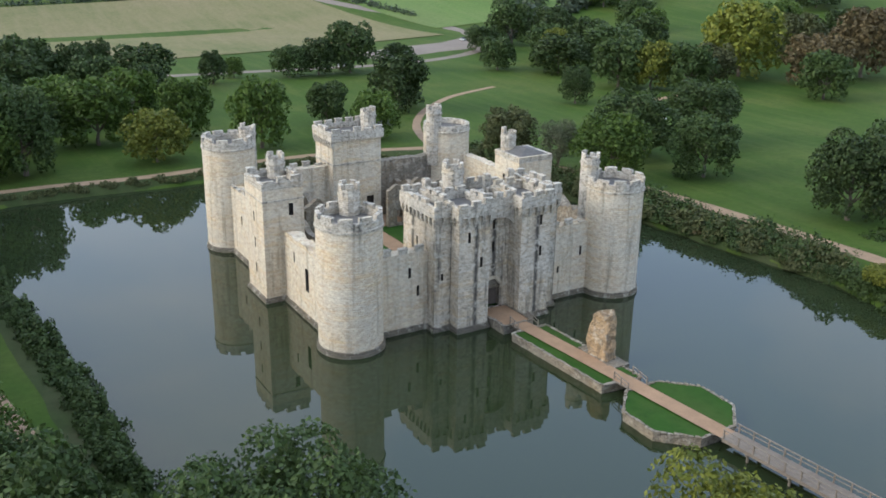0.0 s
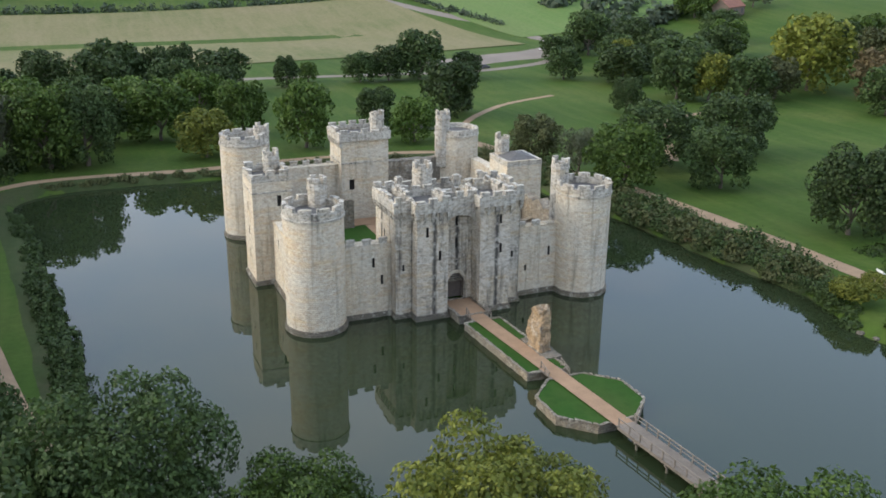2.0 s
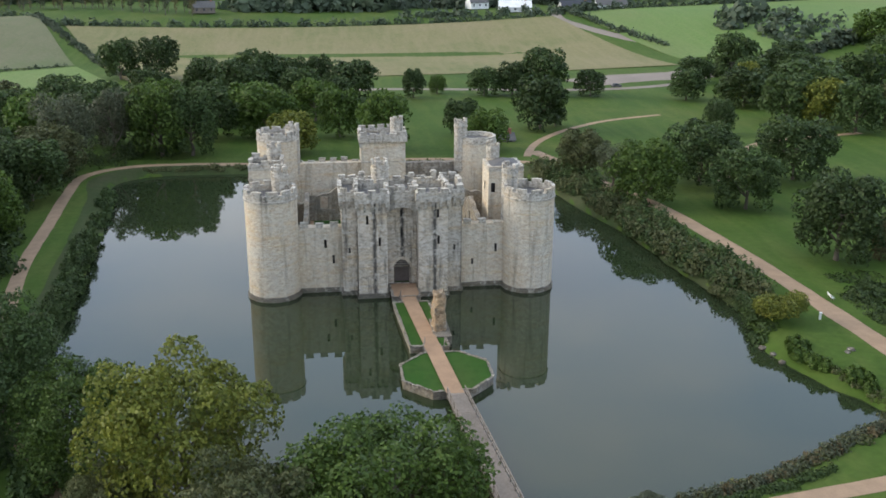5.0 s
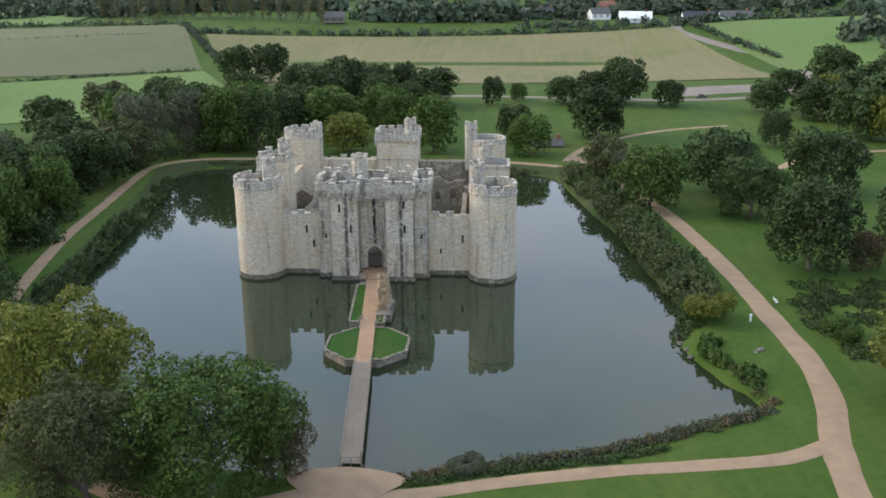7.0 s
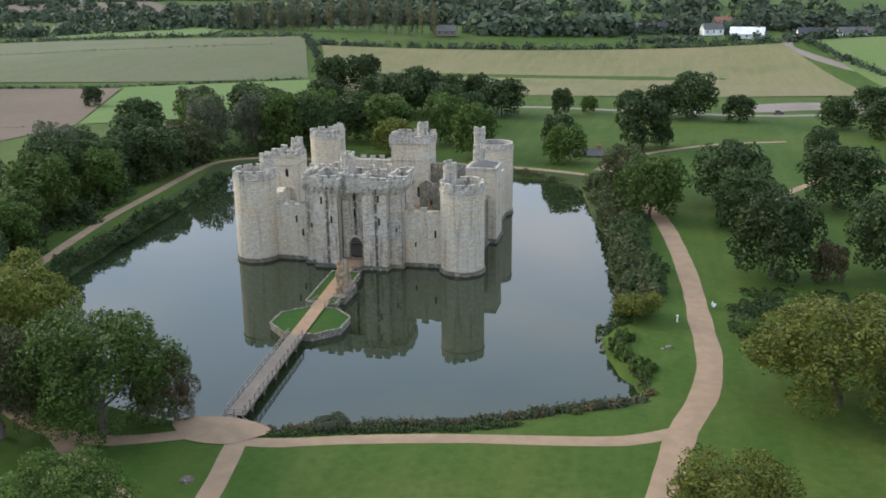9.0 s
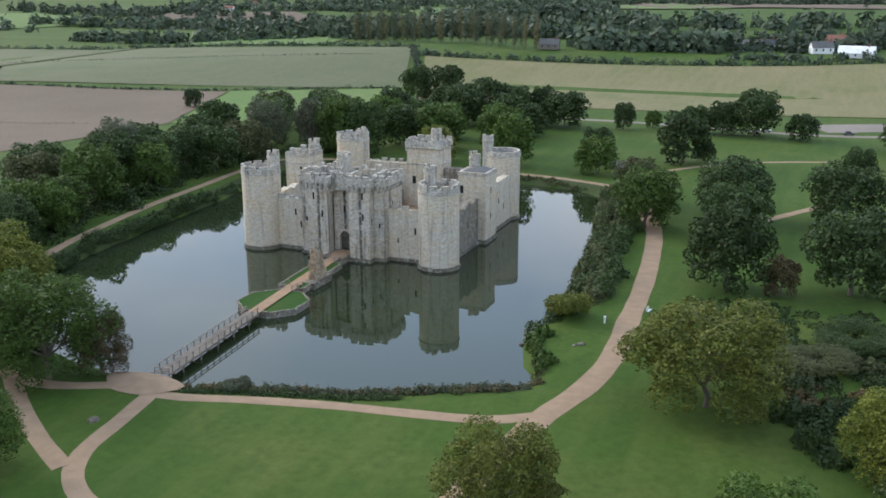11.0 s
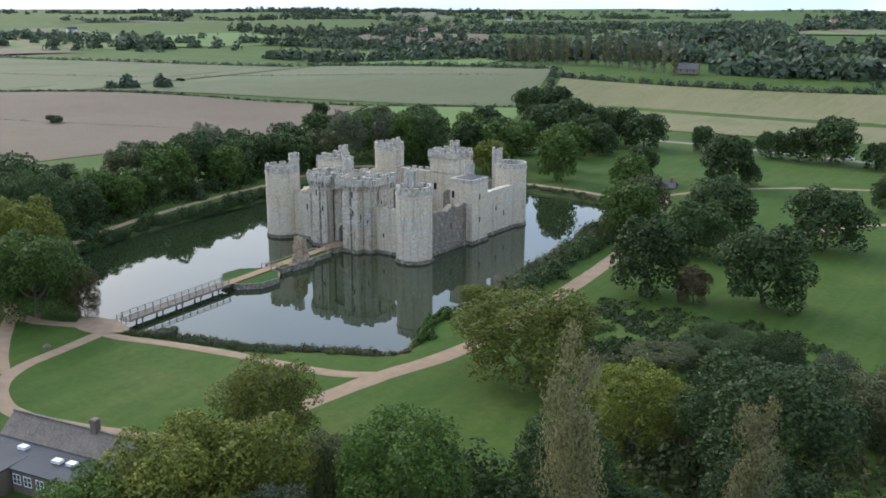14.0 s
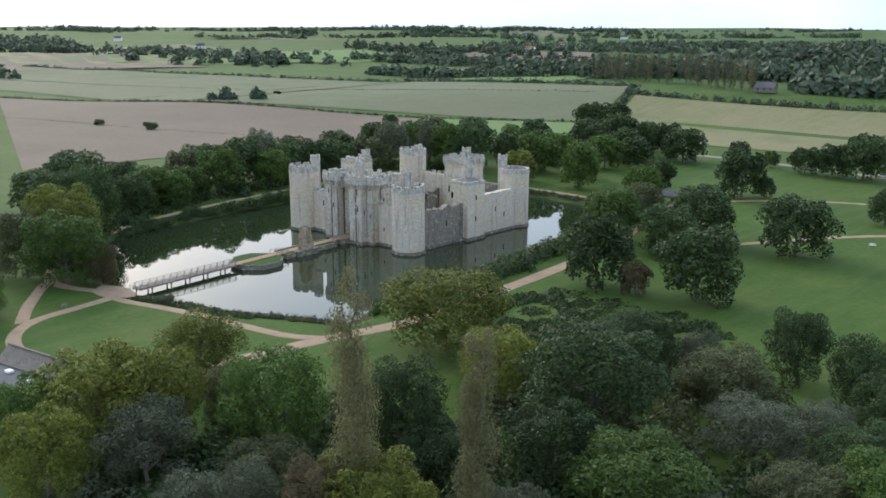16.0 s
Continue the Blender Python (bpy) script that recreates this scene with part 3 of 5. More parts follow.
def ruin(x0, y0, x1, y1, top, holes, seed, label, ragged=2.0):
    """A broken inner wall of the ranges round the court."""
    L_ = math.hypot(x1 - x0, y1 - y0)
    w = tagged(new("ruined_wall"), label, "wall", "inner ruins")
    w.matrix_world = pose(x0, y0, 0, 0, 0, math.degrees(math.atan2(y1 - y0, x1 - x0)))
    hs = [(u - s, u + s, z - q, z + q) for u, z, s, q in holes]
    bm = bmesh.new()
    T_ = 0.9
    for at, hh in ((flat_at(0, 0, 1, 0), hs), (flat_at(L_, T_, -1, 0), [(L_ - h[1], L_ - h[0], h[2], h[3]) for h in hs])):
        sheet(bm, at, 0, L_, 1.4, top, hh, 0.6)
    us = sorted({0.0, L_, *np.arange(0.6, L_ - 0.2, 0.6).tolist(), *(h[0] for h in hs), *(h[1] for h in hs)})
    for a, b in zip(us, us[1:]):
        uv_quad(bm, [(a, 0, top), (b, 0, top), (b, T_, top), (a, T_, top)])
    for u in (0, L_):
        uv_quad(bm, [(u, 0, 1.4), (u, T_, 1.4), (u, T_, top), (u, 0, top)])
    for a, b, c, d in hs:
        for q in ([(a, 0, c), (a, T_, c), (a, T_, d), (a, 0, d)], [(b, 0, c), (b, T_, c), (b, T_, d), (b, 0, d)], [(a, 0, d), (b, 0, d), (b, T_, d), (a, T_, d)], [(a, 0, c), (b, 0, c), (b, T_, c), (a, T_, c)]):
            uv_quad(bm, q)
    for v in bm.verts:
        if v.co.z > top - 0.01:
            v.co.z += ragged * (noise.noise(Vector((v.co.x * 0.35 + seed * 9.1, seed, 0.7))) - 0.25)
    worn(bm, 0.06, 1.0, seed)
    part("rubble_face", bm, STONE_RUIN, w)
    return w


W1, D1 = (0.55, 1.0), (0.7, 1.3)
ruin(-16.0, 9.5, -16.0, 38.0, 8.2, ((4, 3, *D1), (9, 5.6, *W1), (14, 5.6, *W1), (19, 3, *D1), (24, 5.6, *W1)), 1, "roofless rubble range wall facing the court")
ruin(15.6, 38.0, 15.6, 10.0, 8.6, ((4, 5.8, *W1), (9, 3, *D1), (14, 5.8, *W1), (20, 3, *D1), (24, 5.8, *W1)), 2, "roofless rubble range wall facing the court")
ruin(-16.0, 38.0, -4.0, 38.0, 8.0, ((3, 5.4, 0.8, 1.4), (7.5, 5.4, 0.8, 1.4)), 3, "rubble hall wall with pointed openings")
ruin(3.5, 38.0, 15.6, 38.0, 9.0, ((2.5, 3.2, *D1), (6, 5.4, *W1), (9.5, 6.0, 0.8, 1.3)), 4, "rubble kitchen wall with openings")
ruin(-16.0, 9.5, -7.6, 9.5, 7.0, ((3, 4.6, *W1), (6, 3, *D1)), 5, "low rubble wall behind the front curtain")
ruin(7.7, 9.5, 15.6, 9.5, 8.4, ((2.5, 4.8, *W1), (5.5, 3, *D1)), 6, "low rubble wall behind the front curtain")
for k, (xa, ya, xb, yb, hh) in enumerate(((-21.6, 16.0, -16.0, 16.0, 7.0), (-21.6, 30.0, -16.0, 30.0, 8.5), (15.6, 15.0, 21.6, 15.0, 8.0), (15.6, 31.0, 21.6, 31.0, 9.0), (-9.0, 38.9, -9.0, 45.0, 8.0), (9.0, 38.9, 9.0, 45.0, 9.0))):
    ruin(xa, ya, xb, yb, hh, ((2.6, 3.0, *D1),), 10 + k, "rubble cross wall of a roofless range", 1.6)


# ---- ground, moat and banks ----
SHORE_A = ((-1.5, -72.5), (-14, -70), (-30, -63), (-46, -50), (-51.5, -32), (-53.5, -18), (-54.5, -4), (-56, 12), (-57.5, 28), (-59, 46), (-61, 62), (-64, 78), (-57, 86))
SHORE_B = ((-42, 87.5), (-22, 86.5), (0, 87), (16, 86), (29, 83.5), (38.5, 76), (43.8, 49), (48.8, 25), (51, 8), (53, -6), (54.3, -19), (51.8, -30), (53, -38.5), (55.6, -45.5), (58.2, -51), (57, -54.8), (49.5, -58.5), (42.5, -62.2), (35, -65.6), (26, -68.4), (18, -70.8), (11.5, -72.6))


def smooth_loop(pts, k=4):
    out, n_ = [], len(pts)
    for i in range(n_):
        p0, p1, p2, p3 = (Vector(pts[(i + j - 1) % n_]) for j in range(4))
        for s in range(k):
            t = s / k
            out.append(0.5 * ((2 * p1) + (p2 - p0) * t + (2 * p0 - 5 * p1 + 4 * p2 - p3) * t * t + (3 * p1 - p0 - 3 * p2 + p3) * t ** 3))
    return out


SHORE = np.array([(p.x + 0.7 * noise.noise(Vector((p.x * 0.3, p.y * 0.3, 0))), p.y) for p in smooth_loop(SHORE_A + SHORE_B)])


def shore_distance(x, y):
    """Signed distance from the moat's edge: positive on land."""
    x, y = np.asarray(x, float), np.asarray(y, float)
    best, inside = np.full(x.shape, 1e9), np.zeros(x.shape, bool)
    A, B = SHORE, np.roll(SHORE, -1, 0)
    for (ax, ay), (bx, by) in zip(A, B):
        dx, dy = bx - ax, by - ay
        t = np.clip(((x - ax) * dx + (y - ay) * dy) / (dx * dx + dy * dy), 0, 1)
        best = np.minimum(best, np.hypot(x - ax - t * dx, y - ay - t * dy))
        cross = ((ay > y) != (by > y)) & (x < (bx - ax) * (y - ay) / (by - ay + 1e-12) + ax)
        inside ^= cross
    return np.where(inside, -best, best)


def waves(x, y):
    return np.sin(x * 0.0031 + 1.3) * np.cos(y * 0.0027 + 0.4) + 0.6 * np.sin(x * 0.0071 - y * 0.0053) + 0.35 * np.sin(x * 0.015 + y * 0.012)


def land(x, y, d=None):
    """The height of the ground."""
    x, y = np.asarray(x, float), np.asarray(y, float)
    d = shore_distance(x, y) if d is None else d
    near = np.where(d < 0, np.maximum(-2.0, d * 0.8), 1.7 * (1 - np.exp(-np.maximum(d, 0) / 1.6)))
    r = np.hypot(x, y - 20)
    rise = np.clip((x - 80) / 300, 0, 1) * 6 * np.clip((r - 90) / 200, 0, 1)
    ease = lambda v: v * v * (3 - 2 * v)
    side = np.clip((x + 480) / 330, 0, 1) * np.clip(y / 200, 0, 1)
    valley = side * (14 * ease(np.clip((r - 300) / 150, 0, 1)) + 9 * ease(np.clip((r - 440) / 320, 0, 1)))  # the far side of the valley climbs from the flat meadows
    hills = ease(np.clip((r - 800) / 1700, 0, 1)) * (17 * (1 - side) + 7 * waves(x, y))
    far = valley + hills + np.clip((r - 600) / 500, 0, 1) * (1 + 1.5 * waves(x * 2.2, y * 2.2))
    return near - np.clip((r - 120) / 200, 0, 1) * 1.4 + rise * np.clip((900 - r) / 500, 0, 1) + far


def axis_steps(lo, hi, fine, far):
    mid = np.arange(lo, hi + fine, fine)
    out = [hi + fine]
    step = fine
    while out[-1] < far:
        step *= 1.16
        out.append(out[-1] + step)
    up = np.array(out[1:])
    low, step = [lo - fine], fine
    while low[-1] > -far:
        step *= 1.16
        low.append(low[-1] - step)
    return np.concatenate([np.array(low[1:])[::-1], mid, up])


def grid_mesh(name, X, Y, Z, material, kind_label, keep=None):
    ny, nx = X.shape
    me = bpy.data.meshes.new(name)
    idx = np.arange(nx * ny).reshape(ny, nx)
    q = np.stack([idx[:-1, :-1], idx[:-1, 1:], idx[1:, 1:], idx[1:, :-1]], -1).reshape(-1, 4)
    me.from_pydata(np.stack([X, Y, Z], -1).reshape(-1, 3).tolist(), [], q.tolist())
    me.materials.append(material)
    me.polygons.foreach_set("use_smooth", [True] * len(me.polygons))
    ob = new(name, me)
    return tagged(ob, kind_label, "ground", kind="structure")


gx, gy = axis_steps(-100, 185, 1.6, 4600), axis_steps(-145, 130, 1.6, 4600)
GX, GY = np.meshgrid(gx, gy)
GZ = land(GX, GY)
grid_mesh("ground", GX, GY, GZ, GRASS, "rolling green parkland grass reaching to distant hills")

bm = bmesh.new()
uv_quad(bm, [(-80, -85, 0), (75, -85, 0), (75, 105, 0), (-80, 105, 0)])
tagged(part("water", bm, WATER), "still grey green moat water with mirror reflections", "water", kind="structure")


def land1(x, y):
    return float(land(np.array([x]), np.array([y]))[0])


def strip(name, pts, width, material, label, lift=0.05, cat="path", step=2.0):
    """A path that follows the ground along a smooth line."""
    P = [Vector(p) for p in pts]
    line = []
    for i in range(len(P) - 1):
        p0, p1, p2, p3 = P[max(i - 1, 0)], P[i], P[i + 1], P[min(i + 2, len(P) - 1)]
        k = max(2, int((p2 - p1).length / step))
        for s in range(k):
            t = s / k
            line.append(0.5 * ((2 * p1) + (p2 - p0) * t + (2 * p0 - 5 * p1 + 4 * p2 - p3) * t * t + (3 * p1 - p0 - 3 * p2 + p3) * t ** 3))
    line.append(P[-1])
    cols = []
    for i, p in enumerate(line):
        d = (line[min(i + 1, len(line) - 1)] - line[max(i - 1, 0)]).normalized()
        nrm = Vector((-d.y, d.x))
        wv = width * (0.5 + 0.06 * noise.noise(Vector((p.x * 0.2, p.y * 0.2, 5))))
        cols.append([p + nrm * wv * s for s in (-1, -0.5, 0, 0.5, 1)])
    X = np.array([[q.x for q in c] for c in cols])
    Y = np.array([[q.y for q in c] for c in cols])
    Z = land(X, Y) + np.array([0.0, 1, 1, 1, 0.0]) * lift + 0.035
    ob = grid_mesh(name, X, Y, Z, material, label)
    ob["category"] = cat
    return ob


strip("path", ((45, 98), (48.5, 86), (54.5, 60), (60.5, 40), (64, 17), (66.2, -5), (67.3, -24), (68.2, -40), (67, -53), (64, -64.5), (62.2, -76), (60.5, -90), (59, -98)), 3.8, GRAVEL, "tan gravel walk along the moat")
strip("path", ((63.5, -64.5), (57, -68.4), (46, -70.6), (36, -72.2), (24, -75), (14, -78), (7, -78.5)), 2.5, GRAVEL, "tan gravel walk along the near bank", 0.07)
strip("path", ((9.5, -78), (11.3, -87), (13, -96), (17, -102), (24, -106), (32, -106.6), (45, -103), (59, -97)), 2.7, GRAVEL, "curved gravel loop round the lawn", 0.06)
strip("path", ((-14, -81.5), (-7, -87), (3.6, -94.4), (13.5, -100)), 2.6, GRAVEL, "gravel fork towards the cottage", 0.08)
strip("path", ((3, -78), (-8, -82), (-22, -78), (-40, -64), (-53, -43), (-59, -26), (-62, -14), (-64.7, 0), (-67.5, 18), (-69.5, 42), (-71.5, 64), (-71.5, 82), (-62, 91), (-48, 92.5), (-25, 91), (0, 92.5), (20, 91.5), (34, 88), (44, 84)), 2.6, GRAVEL, "gravel walk round the moat behind the trees", 0.06)
strip("path", ((42, 92), (47, 106), (55, 119), (66, 131), (80, 142), (100, 150)), 2.2, GRAVEL, "worn footpath across the grass", 0.05)
strip("path", ((84, 60), (104, 92), (118, 104), (150, 112)), 2.5, GRAVEL, "worn earth track across the slope", 0.05)
bm = bmesh.new()
c = [bm.verts.new((6.0 + 6.4 * math.cos(a) * (1.0 + 0.15 * math.sin(3 * a)), -76.4 + 3.6 * math.sin(a), 1.80)) for a in (2 * math.pi * k / 28 for k in range(28))]
bm.faces.new(c)
tagged(part("forecourt", bm, GRAVEL), "open tan gravel forecourt before the footbridge", "path", kind="structure")
for lo, hi in ((2, 9), (9, 14), (14, 23)):
    pts = []
    for k in range(lo * 4, hi * 4 + 1, 4):
        p, q = Vector(SHORE[(k - 2) % len(SHORE)]), Vector(SHORE[(k + 2) % len(SHORE)])
        d = (q - p).normalized()
        pts.append(tuple(Vector(SHORE[k % len(SHORE)]) + Vector((-d.y, d.x)) * 2.6))
    strip("bank", pts, 5.6, ROUGH, "rough dark bank grass at the water's edge", 0.03, "ground")
strip("road", ((-20, 214), (12, 217), (55, 212), (98, 208), (130, 216), (150, 232)), 5.0, ROAD, "pale lane beyond the park", 0.05, "road")
strip("road", ((92, 226), (116, 236), (142, 240), (160, 250)), 22, ROAD, "pale gravel car park", 0.08, "road", 6)
strip("road", ((150, 232), (166, 275), (160, 325), (138, 375), (128, 412), (150, 470), (180, 560)), 7.0, ROAD, "grey country road across the valley", 0.2, "road", 8)


def field(label, a, b, c_, d, material, lift=0.12, k=26, cat="field"):
    """A field laid on the valley floor between four corners."""
    u, v = np.meshgrid(np.linspace(0, 1, k), np.linspace(0, 1, k))
    X = (1 - u) * (1 - v) * a[0] + u * (1 - v) * b[0] + u * v * c_[0] + (1 - u) * v * d[0]
    Y = (1 - u) * (1 - v) * a[1] + u * (1 - v) * b[1] + u * v * c_[1] + (1 - u) * v * d[1]
    ob = grid_mesh("field", X, Y, land(X, Y) + lift + 0.0006 * np.hypot(X, Y), material, label)
    ob["category"] = cat
    return ob


field("bare brown ploughed field", (-180, -15), (-158, 140), (-205, 250), (-555, 130), PLOUGH)
field("bright green pasture strip", (-158, 142), (-72, 190), (-124, 300), (-205, 254), PASTURE)
field("grey stubble field", (-390, 196), (-126, 304), (-176, 432), (-440, 470), STUBBLE)
field("dry tawny meadow", (-90, 244), (152, 270), (126, 412), (-150, 392), MEADOW)
field("green pasture", (160, 290), (400, 300), (430, 470), (140, 420), PASTURE)
field("pale marsh meadow", (-1025, 120), (-400, 192), (-450, 475), (-1050, 340), STUBBLE)
field("green hillside pasture", (-430, 500), (-270, 470), (-290, 640), (-480, 680), PASTURE, 0.4)
for k in range(26):
    rng = random.Random(100 + k)
    ang, r = rng.uniform(0.1, 3.05), rng.uniform(760, 2900)
    cx_, cy_ = r * math.cos(ang), 20 + r * math.sin(ang)
    w_, h_ = rng.uniform(90, 230), rng.uniform(80, 260)
    ca, sa = math.cos(ang + rng.uniform(-0.3, 0.3)), math.sin(ang + rng.uniform(-0.3, 0.3))
    P = [(cx_ + i * w_ * -sa + j * h_ * ca, cy_ + i * w_ * ca + j * h_ * sa) for i, j in ((-1, -1), (1, -1), (1.1, 1), (-0.9, 1))]
    mt, lb = rng.choice(((PLOUGH, "bare brown hillside field"), (PASTURE, "green hillside field"), (STUBBLE, "pale hillside field"), (PLOUGH, "bare brown hillside field"), (MEADOW, "dry hillside field")))
    field(lb, *P, mt, 0.5, 14)

# court floor
bm = bmesh.new()
box(bm, -23.3, 0.9, -1.0, 23.3, 47.5, 1.5)
tagged(part("court_floor", bm, LAWN), "grassed castle court", "ground", kind="structure")
bm = bmesh.new()
box(bm, -1.6, 9.5, 1.4, 1.6, 40, 1.53)
box(bm, -15.0, 22.5, 1.4, 15.0, 26.0, 1.527)
tagged(part("court_path", bm, SAND), "reddish gravel court path", "path", kind="structure")
for nm, rect in (("west", (-23.2, 2, -15.2, 40)), ("east", (16.5, 2, 23.2, 40)), ("front", (-15.1, 2, 16.4, 9.4)), ("rear", (-15.1, 38.9, 16.4, 46.9))):
    bm = bmesh.new()
    box(bm, rect[0], rect[1], 1.4, rect[2], rect[3], 1.56)
    tagged(part("range_floor", bm, SAND), "trodden earth floor of a roofless range", "ground", kind="structure")


# ---- causeway, island and bridge ----
def axis_x(y):
    return -0.15 - 0.0855 * y


def slab(name, loop, z0, z1, wall_mat, top_mat, label, seed):
    """A stone-faced island: retaining wall, coping stones and a grass top."""
    cx_, cy_ = sum(p[0] for p in loop) / len(loop), sum(p[1] for p in loop) / len(loop)
    t = thing(name, cx_, cy_, 0, label, "island")
    L_ = [(p[0] - cx_, p[1] - cy_) for p in loop]
    bm = bmesh.new()
    u = 0.0
    for a, b in zip(L_, L_[1:] + L_[:1]):
        w = math.hypot(b[0] - a[0], b[1] - a[1])
        n_ = max(1, round(w / 0.8))
        for k in range(n_):
            p, q = [(a[0] + (b[0] - a[0]) * s / n_, a[1] + (b[1] - a[1]) * s / n_) for s in (k, k + 1)]
            uv_quad(bm, [(*p, z0), (*q, z0), (*q, z1), (*p, z1)], [(u, z0), (u + w / n_, z0), (u + w / n_, z1), (u, z1)])
            u += w / n_
    worn(bm, 0.16, 0.9, seed)
    part("retaining_wall", bm, STONE_RUIN, t, "rough rubble retaining wall")
    bm = bmesh.new()
    f = bm.faces.new([bm.verts.new((x * 0.97, y * 0.985, z1 - 0.02)) for x, y in L_])
    bmesh.ops.triangulate(bm, faces=bm.faces[:])
    part("grass_top", bm, top_mat, t)
    bm0 = bmesh.new()
    box(bm0, -0.36, -0.2, -0.14, 0.36, 0.2, 0.1)
    worn(bm0, 0.12, 2.0, seed)
    first = None
    for a, b in zip(L_, L_[1:] + L_[:1]):
        w = math.hypot(b[0] - a[0], b[1] - a[1])
        n_ = max(1, round(w / 0.72))
        for k in range(n_):
            s = (k + 0.5) / n_
            m_ = pose(a[0] + (b[0] - a[0]) * s, a[1] + (b[1] - a[1]) * s, z1 + random.uniform(-0.05, 0.06), random.uniform(-4, 4), 0, math.degrees(math.atan2(b[1] - a[1], b[0] - a[0])) + random.uniform(-5, 5))
            if first is None:
                ob = part("coping_stone", bm0, STONE_RUIN, t)
                first = ob.data
            else:
                ob = new("coping_stone", first)
                ob.parent = t
            ob.matrix_basis = m_
            ob.scale = (random.uniform(0.6, 1.05), random.uniform(0.6, 1.2), random.uniform(0.5, 1.3))
    return t


oc = (3.2, -35.7)
slab("octagon_island", [(oc[0] + 6.7 * math.cos(radians(22.5 + 45 * k)), oc[1] + 6.7 * math.sin(radians(22.5 + 45 * k))) for k in range(8)], -1.5, 1.2, STONE_RUIN, LAWN, "eight-sided grass island with rough stone retaining walls", 1)
slab("causeway", [(-2.1, -9.4), (-1.0, -27.0), (4.7, -27.6), (3.6, -9.4)], -1.5, 1.2, STONE_RUIN, LAWN, "grass causeway with rough stone retaining walls", 2)
slab("gate_sill", [(-2.2, -0.8), (-2.0, -7.2), (2.6, -7.2), (2.5, -0.8)], -1.5, 1.3, STONE_RUIN, SAND, "stone landing before the castle gate", 3)


def deck_strip(name, y0, y1, half, z, material, label):
    bm = bmesh.new()
    ys = np.linspace(y0, y1, 24)
    for a, b in zip(ys, ys[1:]):
        for s0, s1 in ((-half, 0), (0, half)):
            uv_quad(bm, [(axis_x(a) + s0, a, z), (axis_x(b) + s0, b, z), (axis_x(b) + s1, b, z), (axis_x(a) + s1, a, z)])
    return tagged(part(name, bm, material), label, "path", kind="structure")


deck_strip("path", -1.0, -43.2, 1.2, 1.36, SAND, "reddish gravel path over causeway and island")
for y0, y1 in ((-7.0, -9.6), (-26.8, -29.8)):
    bm = bmesh.new()
    for yy in np.arange(y0, y1, -0.3):
        x = axis_x(yy)
        box(bm, x - 1.35, yy - 0.29, 1.2, x + 1.35, yy, 1.34)
    tagged(part("footbridge_span", bm, TIMBER), "short timber span over the moat gap", "bridge")

bridge = thing("footbridge", axis_x(-57), -57, 0, "long grey timber footbridge with railings over the moat", "bridge")
bx = lambda y: axis_x(y) - axis_x(-57)
bm0 = bmesh.new()
box(bm0, -1.25, -0.125, 1.30, 1.25, 0.125, 1.42)
plank = None
for k in range(107):
    y = -43.0 - 0.265 * (k + 0.5)
    if plank is None:
        ob = part("plank", bm0, TIMBER, bridge)
        plank = ob.data
    else:
        ob = new("plank", plank)
        ob.parent = bridge
    ob.matrix_basis = pose(bx(y) + random.uniform(-0.02, 0.02), y + 57, random.uniform(-0.008, 0.008), 0, 0, random.uniform(-0.6, 0.6) + 4.9 * 0)
ang = math.degrees(math.atan(0.0855))
for s in (-1, 1):
    for z, hgt, nm in ((2.42, 0.10, "handrail"), (1.95, 0.07, "mid_rail"), (1.02, 0.26, "beam")):
        bm = bmesh.new()
        box(bm, s * 1.18 - 0.06, -13.9, z, s * 1.18 + 0.06, 13.9, z + hgt)
        ob = part(nm, bm, TIMBER, bridge)
        ob.matrix_basis = pose(0, 0, 0, 0, 0, ang)
    for k in range(15):
        y = -43.4 - 1.93 * k
        bm = bmesh.new()
        box(bm, -0.07, -0.07, 1.0, 0.07, 0.07, 2.5)
        ob = part("post", bm, TIMBER, bridge)
        ob.matrix_basis = pose(bx(y) + s * 1.18, y + 57, 0)
for k in range(5):
    y = -46.5 - 5.2 * k
    for s in (-1, 1):
        bm = bmesh.new()
        bmesh.ops.create_cone(bm, cap_ends=True, segments=10, radius1=0.17, radius2=0.15, depth=3.4)
        ob = part("pile", bm, TIMBER, bridge)
        ob.matrix_basis = pose(bx(y) + s * 0.95, y + 57, -0.7)
    bm = bmesh.new()
    box(bm, -1.3, -0.12, 0.78, 1.3, 0.12, 1.03)
    ob = part("cross_beam", bm, TIMBER, bridge)
    ob.matrix_basis = pose(bx(y), y + 57, 0)


def railing(x, y, turn, length, label):
    f = thing("railing", x, y, land1(x, y) if shore_distance(x, y) > 0 else 1.3, label, "railing", "timber rails")
    f.matrix_world = f.matrix_world @ pose(0, 0, 0, 0, 0, turn)
    for z in (0.5, 0.95):
        bm = bmesh.new()
        box(bm, -length / 2, -0.04, z, length / 2, 0.04, z + 0.08)
        part("rail", bm, TIMBER, f)
    k = max(2, round(length / 1.4) + 1)
    for i in range(k):
        bm = bmesh.new()
        u = -length / 2 + length * i / (k - 1)
        box(bm, u - 0.06, -0.06, -0.3, u + 0.06, 0.06, 1.08)
        part("post", bm, TIMBER, f)
    return f


